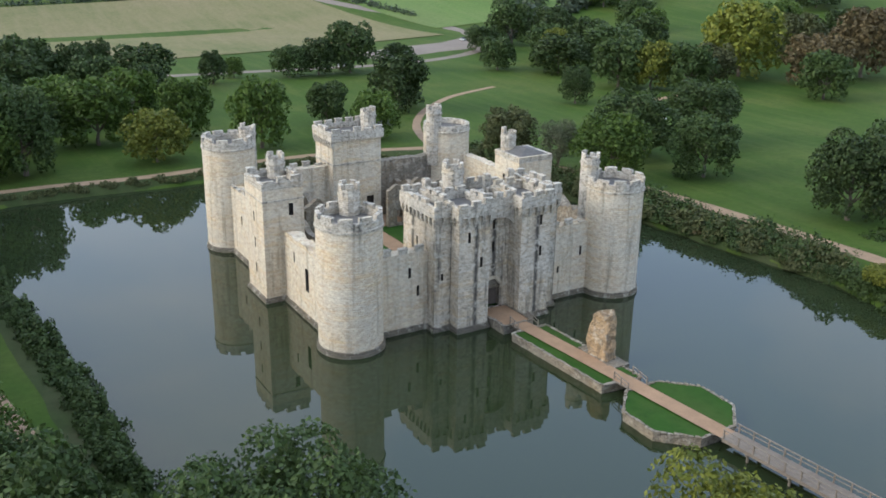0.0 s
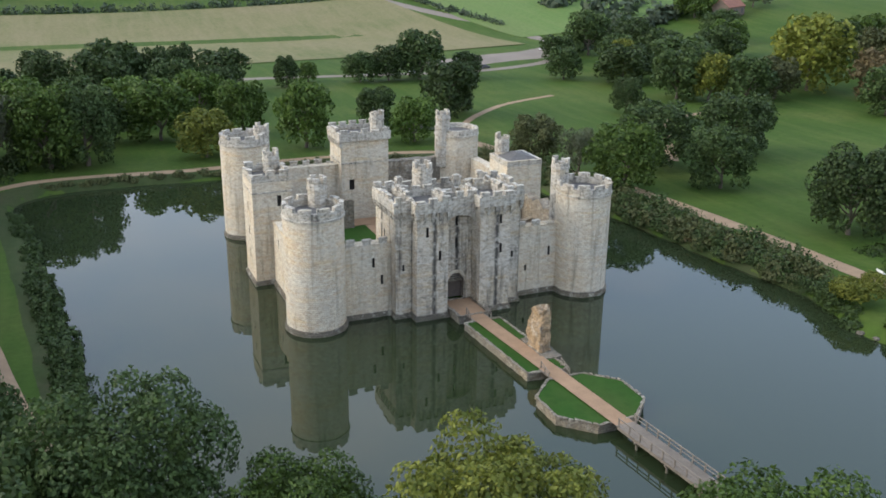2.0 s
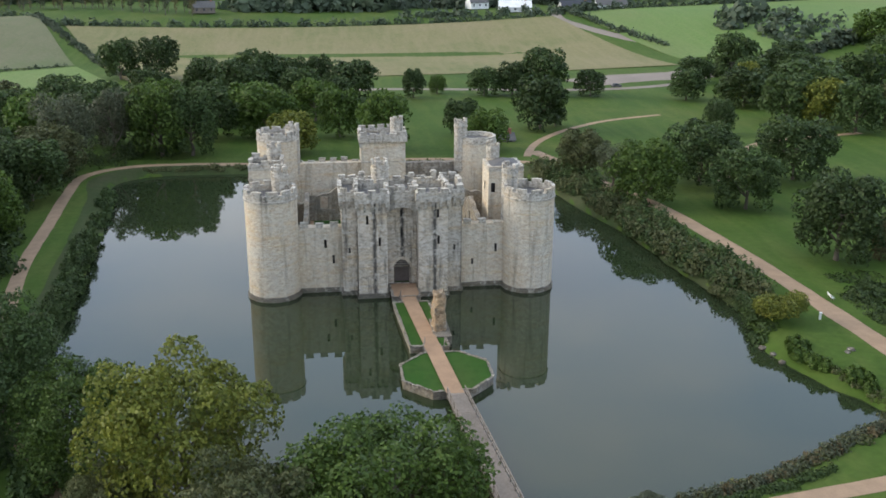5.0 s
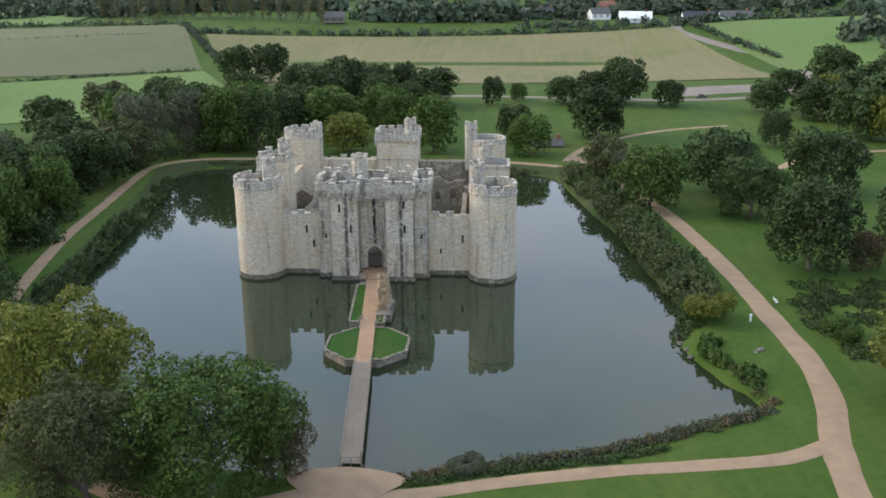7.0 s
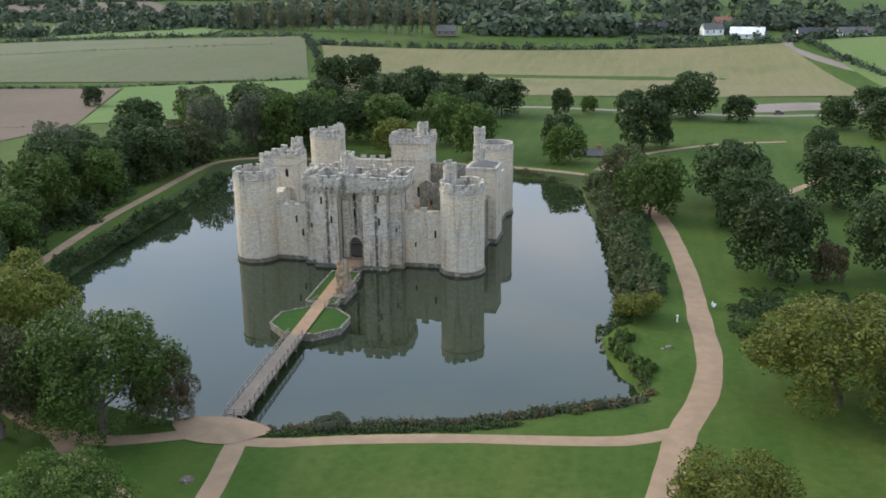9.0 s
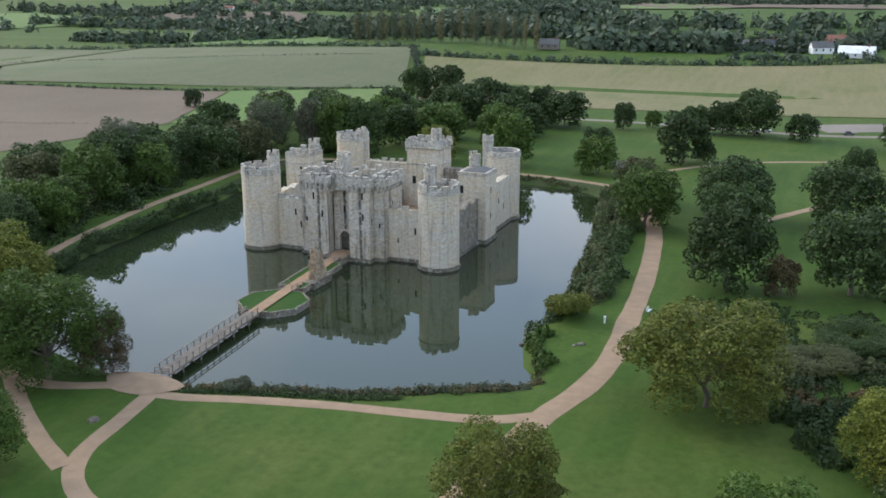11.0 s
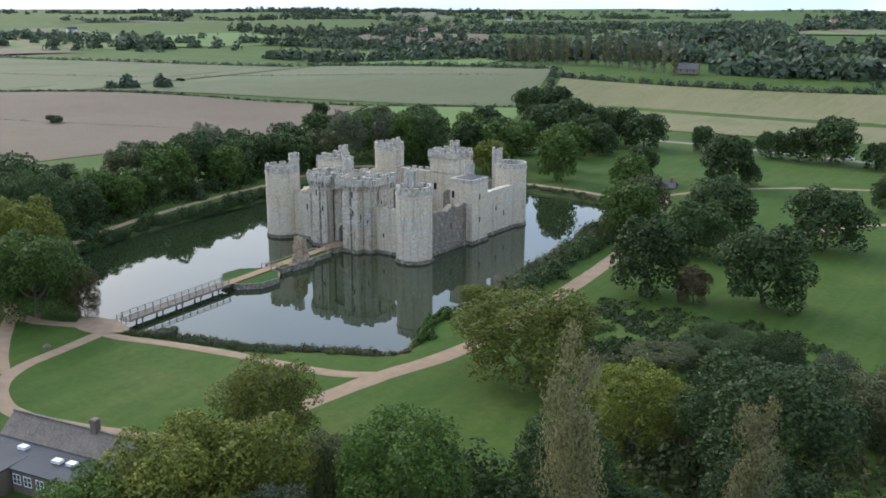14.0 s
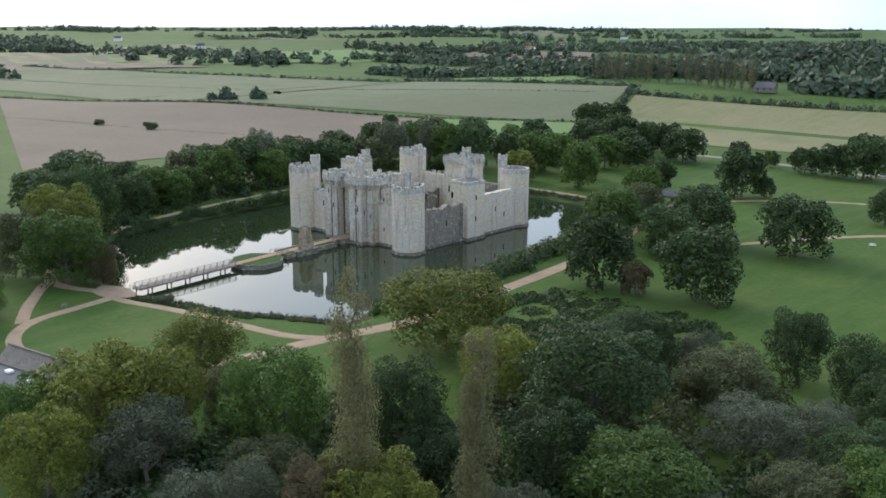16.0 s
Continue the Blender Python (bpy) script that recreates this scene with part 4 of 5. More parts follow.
railing(3.1, -73.4, 40, 4.8, "timber railing splayed at the bridge end")
railing(9.3, -73.1, -36, 5.2, "timber railing splayed at the bridge end")
railing(6.0, -71.6, 5, 2.5, "closed timber gate across the bridge end")
railing(2.3, -7.9, 80, 3.4, "low timber rail beside the gate path")
railing(-0.9, -8.0, 80, 2.6, "low timber rail beside the gate path")
railing(3.9, -28.2, 80, 3.2, "low timber rail beside the causeway gap")
railing(0.9, -28.2, 80, 3.2, "low timber rail beside the causeway gap")

# ruined pier of the barbican
pier = thing("barbican_ruin", 4.0, -20.6, 1.1, "jagged ruined sandstone pier beside the causeway", "ruin")
bm = bmesh.new()
rows_, cols_ = 15, 26
for i in range(rows_ + 1):
    h = i / rows_
    for j in range(cols_):
        a = 2 * math.pi * j / cols_
        rx, ry = 1.0 - 0.25 * h * h, 2.0 - 0.5 * h ** 2.5
        ex = math.copysign(abs(math.cos(a)) ** 0.55, math.cos(a))
        ey = math.copysign(abs(math.sin(a)) ** 0.55, math.sin(a))
        k = noise.noise(Vector((2.2 * math.cos(a), 2.2 * math.sin(a), h * 4)))
        lim = 6.5 + 1.2 * noise.noise(Vector((ey * 1.7, ex, 3))) - 0.9 * (ey > 0.2)
        bm.verts.new((ex * rx * (1 + 0.22 * k), ey * ry * (1 + 0.16 * k), h * lim))
bm.verts.ensure_lookup_table()
lay = bm.loops.layers.uv.verify()
for i in range(rows_):
    for j in range(cols_):
        q = [i * cols_ + j, i * cols_ + (j + 1) % cols_, (i + 1) * cols_ + (j + 1) % cols_, (i + 1) * cols_ + j]
        f = bm.faces.new([bm.verts[k] for k in q])
        for lp, (uu, vv) in zip(f.loops, ((j, i), (j + 1, i), (j + 1, i + 1), (j, i + 1))):
            lp[lay].uv = (uu * 0.3, vv * 0.36)
bm.faces.new([bm.verts[rows_ * cols_ + j] for j in range(cols_)])
worn(bm, 0.28, 0.8, 8)
worn(bm, 0.16, 2.7, 9)
part("pier_stone", bm, STONE_PIER, pier)
bm = bmesh.new()
box(bm, -1.2, -3.8, -2.5, 1.5, 3.2, 0.3)
worn(bm, 0.2, 0.6, 4)
part("footing", bm, STONE_DARK, pier)


# ---- trees ----
def cone_between(bm, a, b, r0, r1, seg=7):
    a, b = Vector(a), Vector(b)
    d = (b - a).normalized()
    s = d.cross(Vector((0.3, 0.9, 0.1))).normalized()
    t = d.cross(s)
    va = [bm.verts.new(a + (s * math.cos(2 * math.pi * k / seg) + t * math.sin(2 * math.pi * k / seg)) * r0) for k in range(seg)]
    vb = [bm.verts.new(b + (s * math.cos(2 * math.pi * k / seg) + t * math.sin(2 * math.pi * k / seg)) * r1) for k in range(seg)]
    for k in range(seg):
        bm.faces.new((va[k], va[(k + 1) % seg], vb[(k + 1) % seg], vb[k]))


def leaf_cloud(name, seed, lobes, leaves, size, material, hollow=0.78):
    """Many small bent leaf clumps, set on and in the lobes of a crown of unit height and unit width."""
    rng = np.random.default_rng(seed)
    w = np.array([a[3] * a[3] for a in lobes])
    pick = rng.choice(len(lobes), leaves, p=w / w.sum())
    L_ = np.array(lobes)
    d = rng.normal(size=(leaves, 3))
    d /= np.linalg.norm(d, axis=1)[:, None]
    d[:, 2] = np.where(d[:, 2] < -0.7, -d[:, 2], d[:, 2])
    rad = hollow + (1.06 - hollow) * rng.random(leaves) ** 0.6
    rad *= 1 + 0.16 * np.sin(d[:, 0] * 7 + seed) * np.cos(d[:, 1] * 6 - d[:, 2] * 5 + seed)
    c = L_[pick, :3] + d * (rad * L_[pick, 3])[:, None] * np.array([1, 1, 1.0])
    nrm = d + rng.normal(size=(leaves, 3)) * 0.55
    nrm /= np.linalg.norm(nrm, axis=1)[:, None]
    ref = rng.normal(size=(leaves, 3))
    s = np.cross(nrm, ref)
    s /= np.linalg.norm(s, axis=1)[:, None]
    t = np.cross(nrm, s)
    sz = (size * (0.6 + 0.8 * rng.random(leaves)))[:, None]
    V = np.stack([c - s * sz, c - t * sz * 0.55 + nrm * sz * 0.25, c + s * sz, c + t * sz * 0.55 - nrm * sz * 0.2], 1).reshape(-1, 3)
    me = bpy.data.meshes.new(name)
    me.from_pydata(V.tolist(), [], np.arange(leaves * 4).reshape(-1, 4).tolist())
    me.materials.append(material)
    return me


def broad_lobes(seed, count=30, low=0.10, spread=0.36):
    rng = random.Random(seed)
    out = [(0, 0, 0.60, 0.30)]
    for k in range(count):
        a, h = 2.4 * k + rng.uniform(-0.4, 0.4), low + (0.86 - low) * ((k + 0.5) / count) ** 0.8
        taper = math.sqrt(max(0.05, 1 - ((h - 0.46) / 0.5) ** 2))
        r = spread * taper * rng.uniform(0.75, 1.15)
        out.append((r * math.cos(a), r * math.sin(a), h, rng.uniform(0.09, 0.175)))
    return out


def column_lobes(seed):
    rng = random.Random(seed)
    return [(rng.uniform(-0.07, 0.07), rng.uniform(-0.07, 0.07), 0.10 + 0.84 * k / 15, (0.075 + 0.045 * rng.random() + 0.03 * math.sin(math.pi * k / 15)) * (1 - 0.5 * (k / 15) ** 5)) for k in range(16)]


def trunk_mesh(seed, column=False):
    rng = random.Random(seed)
    bm = bmesh.new()
    top = 0.78 if column else 0.5
    z, p, r = 0.0, Vector((0, 0, -0.04)), 0.036 if not column else 0.011
    segs = 5
    for k in range(segs):
        q = Vector((rng.uniform(-0.02, 0.02), rng.uniform(-0.02, 0.02), top * (k + 1) / segs))
        cone_between(bm, p, q, r, r * 0.8, 8)
        if k >= 1:
            for j in range(3):
                a = rng.uniform(0, 6.28)
                reach = 0.09 if column else rng.uniform(0.2, 0.32)
                mid = q + Vector((reach * 0.5 * math.cos(a), reach * 0.5 * math.sin(a), 0.09))
                end = q + Vector((reach * math.cos(a), reach * math.sin(a), (0.06 if column else 0.2) + 0.1 * rng.random()))
                cone_between(bm, q, mid, r * 0.55, r * 0.36, 6)
                cone_between(bm, mid, end, r * 0.36, r * 0.1, 5)
        p, r = q, r * 0.8
    me = bpy.data.meshes.new("trunk")
    bm.to_mesh(me)
    bm.free()
    return me


TRUNKS = [trunk_mesh(k) for k in range(4)]
TRUNK_COL = trunk_mesh(9, True)
for me in TRUNKS + [TRUNK_COL]:
    me.materials.append(BARK)
CROWNS = {}


def crown(kind, shape, seed, detail):
    key = (kind, shape, seed, detail)
    if key not in CROWNS:
        n_, size = {"near": (24000, 0.0118), "mid": (8000, 0.0225), "far": (4000, 0.033)}[detail]
        if shape == "column":
            lobes, hollow = column_lobes(seed), 0.2
            n_, size = int(n_ * (0.12 if detail == "far" else 0.8)), size * (0.8 if detail == "far" else 0.5)
        elif shape == "sparse":
            lobes, hollow = broad_lobes(seed + 50, 16, 0.2, 0.32), 0.35
            n_, size = int(n_ * 0.62), size * 0.85
        elif shape == "shrub":
            lobes, hollow = [(0.3 * math.cos(2.4 * k), 0.3 * math.sin(2.4 * k), 0.28 + 0.3 * ((k * 7) % 5) / 5, 0.22) for k in range(9)], 0.7
        else:
            lobes, hollow = broad_lobes(seed), 0.74
        CROWNS[key] = leaf_cloud("crown", seed * 17 + len(shape), lobes, n_, size, LEAVES[kind], hollow)
    return CROWNS[key]


WORDS = {"d": "dark green", "g": "fresh green", "y": "yellowing green", "o": "olive green", "s": "grey green", "b": "russet brown", "p": "faded tan"}
TREE_COUNT = [0]


def tree(x, y, h, w, kind, detail="mid", shape="broad", name="tree"):
    i = TREE_COUNT[0] = TREE_COUNT[0] + 1
    z = max(land1(x, y), 0.3)
    if shape == "broad" and kind == "s":
        shape = "sparse"
    if h < 7 and shape in ("broad", "sparse"):
        shape = "shrub"
    where = "beside the moat" if abs(float(shore_distance(np.array([x]), np.array([y]))[0])) < 18 else "in the parkland"
    noun = "shrub" if shape == "shrub" else "poplar" if shape == "column" else "tree"
    t = thing("shrub" if noun == "shrub" else name, x, y, z - 0.1, f"{WORDS[kind]} {'columnar ' if shape == 'column' else 'leafy '}{noun} {where}", noun if noun != "poplar" else "tree", "trees")
    t.matrix_world = t.matrix_world @ pose(0, 0, 0, 0, 0, (i * 67) % 360)
    if noun != "shrub":
        tr = new("trunk", TRUNK_COL if shape == "column" else TRUNKS[i % 4])
        tr.parent = t
        tr.scale = (h * 0.9, h * 0.9, h)
    c = new("crown", crown(kind, shape, 1 + i % 3, detail))
    c.parent = t
    k = w / (0.40 if shape == "column" else 0.98)
    c.scale = (k, k, h)
    return t


NEAR_BANK = ((-52, -53, 20, 18, 'd'), (-39, -60, 15, 14, 'g'), (-27, -71, 20, 18, 'y'), (-8, -80, 17, 19, 'g'), (-14, -75, 9, 6, 's'), (-2.5, -75, 10, 9, 'b'), (-34, -72, 9, 9, 'o'), (4, -105, 12, 13, 'g'), (-20, -84, 16, 14, 'o'))
for a in NEAR_BANK:
    tree(*a, detail="near")
NEAR_RIGHT = ((84, -53, 15.5, 23, 'y'), (68, -94, 13, 14, 'y'), (78, -117, 16, 17, 'y'), (95, -100, 15, 15, 'g'), (108, -66, 13, 14, 'y'), (126, -67, 18, 22, 'd'), (134, -43, 10, 15, 'o'), (146, -58, 10, 17, 's'), (151, -33, 13, 11, 'd'), (144, -84, 12, 17, 'g'), (86, -128, 13, 12, 'y'), (83, -111, 16, 15, 'y'), (74, -126, 13, 12, 'g'))
for a in NEAR_RIGHT:
    tree(*a, detail="near")
NEAR_SCRUB = ((107, -120, 9, 11, 's'), (121, -106, 11, 13, 'y'), (92, -118, 13, 15, 's'), (110, -90, 15, 13, 'd'), (149, -82, 8, 11, 's'), (166, -65, 10, 14, 'g'), (159, -42, 12, 12, 'd'), (137, -99, 9, 11, 's'), (85, -100, 10, 9, 'o'), (153, -51, 9, 11, 's'), (130, -83, 12, 14, 'd'))
for a in NEAR_SCRUB:
    tree(*a, detail="near")
NEAR_SCRUB_2 = ((104, -108, 7.2, 11, 'o'), (112, -117, 11, 10, 's'), (127, -107, 11, 9, 'y'), (158, -70, 8, 13, 'o'), (170, -45, 8, 12, 'd'), (119, -92, 9, 11, 'd'), (126, -37, 10, 9, 's'), (119, -42, 12, 10, 'd'), (138, -25, 13, 11, 'd'), (160, -56, 9, 13, 'd'), (117, -110, 10, 9, 'b'), (98, -33, 4, 12, 'o'), (104, -22, 5, 13, 'd'))
for a in NEAR_SCRUB_2:
    tree(*a, detail="near")
for a in ((119.5, -107, 33, 7.0), (134, -102, 28, 6.5)):
    tree(*a, 'p', "near", "column")
LAWN_RIGHT = ((58, 42, 15, 16, 'g'), (77, 57, 16, 19, 'd'), (79, 36, 14, 15, 'd'), (102, 60, 16, 19, 'd'), (81, 1, 17, 16, 'd'), (103, 6, 17, 18, 'd'), (57, -25, 6.5, 8, 'y'), (51, 70, 12, 13, 'o'), (91, 1, 8, 7, 'b'), (76, -31, 4, 6, 'g'), (106, 115, 11, 10, 'd'), (55, 56, 12, 10, 's'))
for a in LAWN_RIGHT:
    tree(*a)
PARK_FAR = ((21, 195, 11, 9, 'd'), (31, 204, 7.2, 7, 'g'), (54, 129, 17, 17, 'd'), (48, 197, 11, 13, 'd'), (59, 197, 13, 13, 'd'), (71, 197, 18, 18, 'd'), (88, 193, 10, 12, 'd'), (32, 101, 12, 13, 'g'), (28, 120, 12, 11, 'd'), (60, 134, 7.2, 7, 'd'))
for a in PARK_FAR:
    tree(*a, detail="far")
LEFT_CLUSTER = ((-57, 222, 13, 14, 'd'), (-40, 178, 17, 19, 'd'), (-35, 192, 19, 19, 'd'), (-22, 192, 16, 12, 'd'), (-14, 199, 16, 11, 'd'), (-2, 190, 15, 19, 'd'), (-21, 102, 12, 14, 'y'), (-29, 124, 16, 18, 'g'), (-8, 124, 15, 13, 'g'), (4, 104, 17, 14, 'g'), (-96, 257, 17, 17, 'd'), (-80, 257, 18, 17, 'd'), (-48, 150, 14, 15, 'd'), (-15, 150, 14, 16, 'g'))
for a in LEFT_CLUSTER:
    tree(*a, detail="far")
LEFT_SHORE = ((-56, 103, 20, 18, 'g'), (-48, 103, 19, 15, 'd'), (-78, 90, 21, 17, 's'), (-68, 102, 20, 14, 's'), (-79, 79, 14, 17, 'o'), (-78, 60, 15, 18, 'd'), (-85, 41, 15, 17, 'd'), (-83, 54, 15, 15, 'd'), (-78, 8, 17, 17, 'g'), (-86, 24, 18, 18, 'd'), (-78, 30, 14, 14, 'g'), (-76, -5, 12, 14, 'g'), (-80, -16, 12, 16, 'o'))
for a in LEFT_SHORE:
    tree(*a)
LEFT_BACK = ((-94, -19, 13, 15, 'd'), (-101, -31, 17, 22, 'd'), (-70, -14, 12, 12, 'g'), (-95, 38, 20, 16, 's'), (-98, 8, 14, 16, 'o'), (-73, -22, 14, 14, 'g'), (-66, -30, 13, 13, 'd'), (-65, -43, 17, 13, 'd'), (-90, -48, 14, 18, 'd'), (-76, -52, 14, 17, 'd'), (-61, -57, 18, 13, 'd'), (-108, 20, 14, 18, 'd'), (-104, 60, 14, 16, 'd'), (-92, 74, 16, 16, 'd'))
for a in LEFT_BACK:
    tree(*a)
WOOD_LEFT = ((-60, 115, 15, 15, 'd'), (-75, 120, 16, 16, 'd'), (-90, 110, 17, 16, 'g'), (-100, 130, 15, 16, 'd'), (-80, 145, 15, 17, 'd'), (-62, 150, 15, 15, 'g'), (-45, 125, 15, 15, 'd'), (-35, 145, 14, 15, 'g'), (-95, 160, 15, 17, 'd'), (-70, 175, 15, 16, 'd'), (-55, 195, 15, 16, 'd'), (-112, 150, 15, 17, 'o'), (-20, 172, 15, 15, 'd'), (-8, 162, 13, 14, 'd'), (-30, 212, 14, 15, 'd'), (-118, 120, 14, 17, 'd'))
for a in WOOD_LEFT:
    tree(*a, detail="far")
WOOD_RIGHT = ((170, 190, 15, 18, 'd'), (185, 175, 17, 18, 'd'), (205, 150, 18, 20, 'd'), (232, 140, 18, 20, 'o'), (175, 215, 14, 17, 'd'), (210, 200, 16, 19, 'g'), (240, 170, 17, 20, 'd'), (150, 190, 14, 16, 'd'), (258, 140, 18, 20, 'd'), (285, 150, 16, 20, 'o'), (190, 240, 14, 18, 'd'), (232, 232, 16, 20, 'd'), (120, 178, 12, 13, 'd'), (165, 118, 14, 15, 'o'), (178, 84, 15, 16, 'd'))
for a in WOOD_RIGHT:
    tree(*a, detail="far")
RIGHT_FAR = ((135, 162, 14, 21, 'd'), (135, 130, 17, 18, 'd'), (142, 122, 16, 14, 'y'), (139, 169, 15, 12, 'y'), (159, 160, 16, 26, 'd'), (149, 113, 16, 16, 'd'), (186, 126, 26, 27, 'y'), (266, 181, 17, 22, 'g'), (196, 102, 17, 21, 'b'), (221, 103, 24, 23, 'b'), (160, 228, 19, 19, 'd'), (139, 218, 11, 14, 'd'), (293, 284, 14, 21, 's'), (256, 284, 17, 23, 'g'), (329, 211, 16, 28, 'd'))
for a in RIGHT_FAR:
    tree(*a, detail="far")


# ---- bank scrub, far hedges and woods ----
def scrub(name, label, spots, material, leaves, size, seed, category="shrubs"):
    """One uncountable mass of leaf clumps: spots are (x, y, z, width, height)."""
    rng = np.random.default_rng(seed)
    S_ = np.array(spots)
    w = S_[:, 3] * S_[:, 4]
    pick = rng.choice(len(S_), leaves, p=w / w.sum())
    d = rng.normal(size=(leaves, 3))
    d /= np.linalg.norm(d, axis=1)[:, None]
    d[:, 2] = np.abs(d[:, 2])
    d *= (0.7 + 0.34 * rng.random(leaves))[:, None] * (1 + 0.2 * np.sin(d[:, :1] * 9 + pick[:, None]))
    c = S_[pick, :3] + d * np.stack([S_[pick, 3] / 2, S_[pick, 3] / 2, S_[pick, 4]], 1)
    nrm = d + rng.normal(size=(leaves, 3)) * 0.5
    nrm /= np.linalg.norm(nrm, axis=1)[:, None]
    s = np.cross(nrm, rng.normal(size=(leaves, 3)))
    s /= np.linalg.norm(s, axis=1)[:, None]
    t = np.cross(nrm, s)
    sz = (size * (0.6 + 0.8 * rng.random(leaves)) * np.clip(S_[pick, 3] / np.median(S_[:, 3]), 0.5, 2))[:, None]
    V = np.stack([c - s * sz, c - t * sz * 0.6 + nrm * sz * 0.2, c + s * sz, c + t * sz * 0.6 - nrm * sz * 0.2], 1).reshape(-1, 3)
    me = bpy.data.meshes.new(name)
    me.from_pydata(V.tolist(), [], np.arange(leaves * 4).reshape(-1, 4).tolist())
    me.materials.append(material)
    return tagged(new(name, me), label, category, kind="stuff")


def along(pts, gap, spread, wr, hr, seed):
    rng = random.Random(seed)
    out = []
    for (xa, ya), (xb, yb) in zip(pts, pts[1:]):
        k = max(1, int(math.hypot(xb - xa, yb - ya) / gap))
        for i in range(k):
            t = (i + rng.random()) / k
            x, y = xa + (xb - xa) * t + rng.uniform(-spread, spread), ya + (yb - ya) * t + rng.uniform(-spread, spread)
            out.append((x, y, land1(x, y) - 0.2, rng.uniform(*wr), rng.uniform(*hr)))
    return out


scrub("bank_scrub", "dark tangled shrubs along the moat bank", along(((43, 82), (48.5, 50), (52.5, 22), (55.5, 0), (57.5, -16)), 0.7, 2.8, (2.5, 5), (1.8, 3.8), 1), LEAVES["o"], 30000, 0.26, 1)
scrub("bank_scrub", "dark green shrubs along the moat bank", along(((46, 80), (51, 45), (55, 18), (59, -12)), 0.9, 3.0, (2.5, 5), (1.8, 4.2), 2), LEAVES["d"], 26000, 0.26, 2)
scrub("bank_scrub", "brown reeds and brambles along the near bank", along(((12, -74), (26, -70), (36, -67), (43, -63.8), (50, -60), (57.5, -56.2), (60, -52)), 0.7, 0.7, (1.2, 2.6), (0.6, 1.3), 3), LEAVES["b"], 9000, 0.17, 3)
scrub("bank_scrub", "green brambles along the near bank", along(((12, -74.5), (26, -70.5), (43, -64.2), (58, -56), (59, -49), (55.5, -39)), 1.2, 0.8, (1.2, 2.6), (0.6, 1.3), 4), LEAVES["o"], 8000, 0.17, 4)
scrub("bank_scrub", "green bushes on the grassy point", along(((54.5, -34), (57, -42), (60, -49.5)), 1.6, 1.0, (1.8, 3.4), (1.0, 2.0), 5), LEAVES["g"], 6000, 0.2, 5)
scrub("bank_scrub", "dense green undergrowth on the far bank", along(((-56, -20), (-57.5, 0), (-59.5, 30), (-61, 50), (-64, 72)), 1.3, 1.2, (1.6, 3.2), (0.8, 1.8), 6), LEAVES["d"], 15000, 0.22, 6)
scrub("bank_scrub", "low hedge along the rear bank", along(((-58, 88), (-40, 89.5), (-20, 88.5), (0, 89.5), (20, 88), (34, 82.5)), 1.2, 0.8, (1.4, 2.8), (0.7, 1.4), 7), LEAVES["o"], 12000, 0.2, 7)
scrub("bank_scrub", "dark undergrowth below the trees", along(((-66, -44), (-70, -22), (-73, 0), (-79, 24), (-86, 55), (-78, 90), (-58, 108)), 1.6, 6.0, (4, 8), (2, 5), 8), LEAVES["d"], 22000, 0.33, 8)
scrub("bank_scrub", "dark undergrowth on the near bank", along(((-60, -30), (-54, -48), (-40, -64), (-20, -75)), 1.4, 4.0, (3, 6), (1.5, 3.5), 9), LEAVES["d"], 20000, 0.27, 9)
scrub("undergrowth", "bramble thicket on the near slope", along(((88, -40), (104, -28), (124, -30), (140, -48)), 1.6, 5.0, (3, 6), (1.2, 2.6), 10), LEAVES["o"], 26000, 0.24, 10)
scrub("undergrowth", "brown bracken on the near slope", along(((96, -44), (112, -50), (116, -62)), 1.6, 4.0, (3, 5), (0.8, 1.6), 11), LEAVES["b"], 10000, 0.22, 11)
scrub("undergrowth", "dark thicket below the near trees", along(((78, -118), (100, -104), (122, -96), (140, -78), (165, -58)), 1.3, 6.0, (4, 7), (2, 4.5), 12), LEAVES["d"], 34000, 0.28, 12)
scrub("undergrowth", "grey green thicket below the near trees", along(((90, -125), (115, -112), (140, -96), (168, -80)), 1.6, 6.0, (4, 7), (2, 5), 13), LEAVES["s"], 26000, 0.24, 13)


scrub("hedge", "low dark hedge between the gravel walk and the water", along(((13, -76), (24, -72.6), (36, -69.6), (44, -66.5)), 0.7, 0.3, (1.3, 1.9), (0.6, 0.9), 14), LEAVES["d"], 9000, 0.12, 14, "hedge")
scrub("reeds", "grey brown reeds along the near bank", along(((20, -71.8), (36, -67.4), (50, -60.2), (58, -56)), 0.8, 0.5, (1.6, 3.0), (0.8, 1.7), 15), LEAVES["s"], 9000, 0.14, 15)
tree(19.5, -72, 2.6, 4.4, "s", "mid")


def hedge(pts, h, seed, leaves, label="dark field hedge"):
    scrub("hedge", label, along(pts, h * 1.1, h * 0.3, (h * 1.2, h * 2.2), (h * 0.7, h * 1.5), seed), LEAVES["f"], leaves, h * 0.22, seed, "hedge")


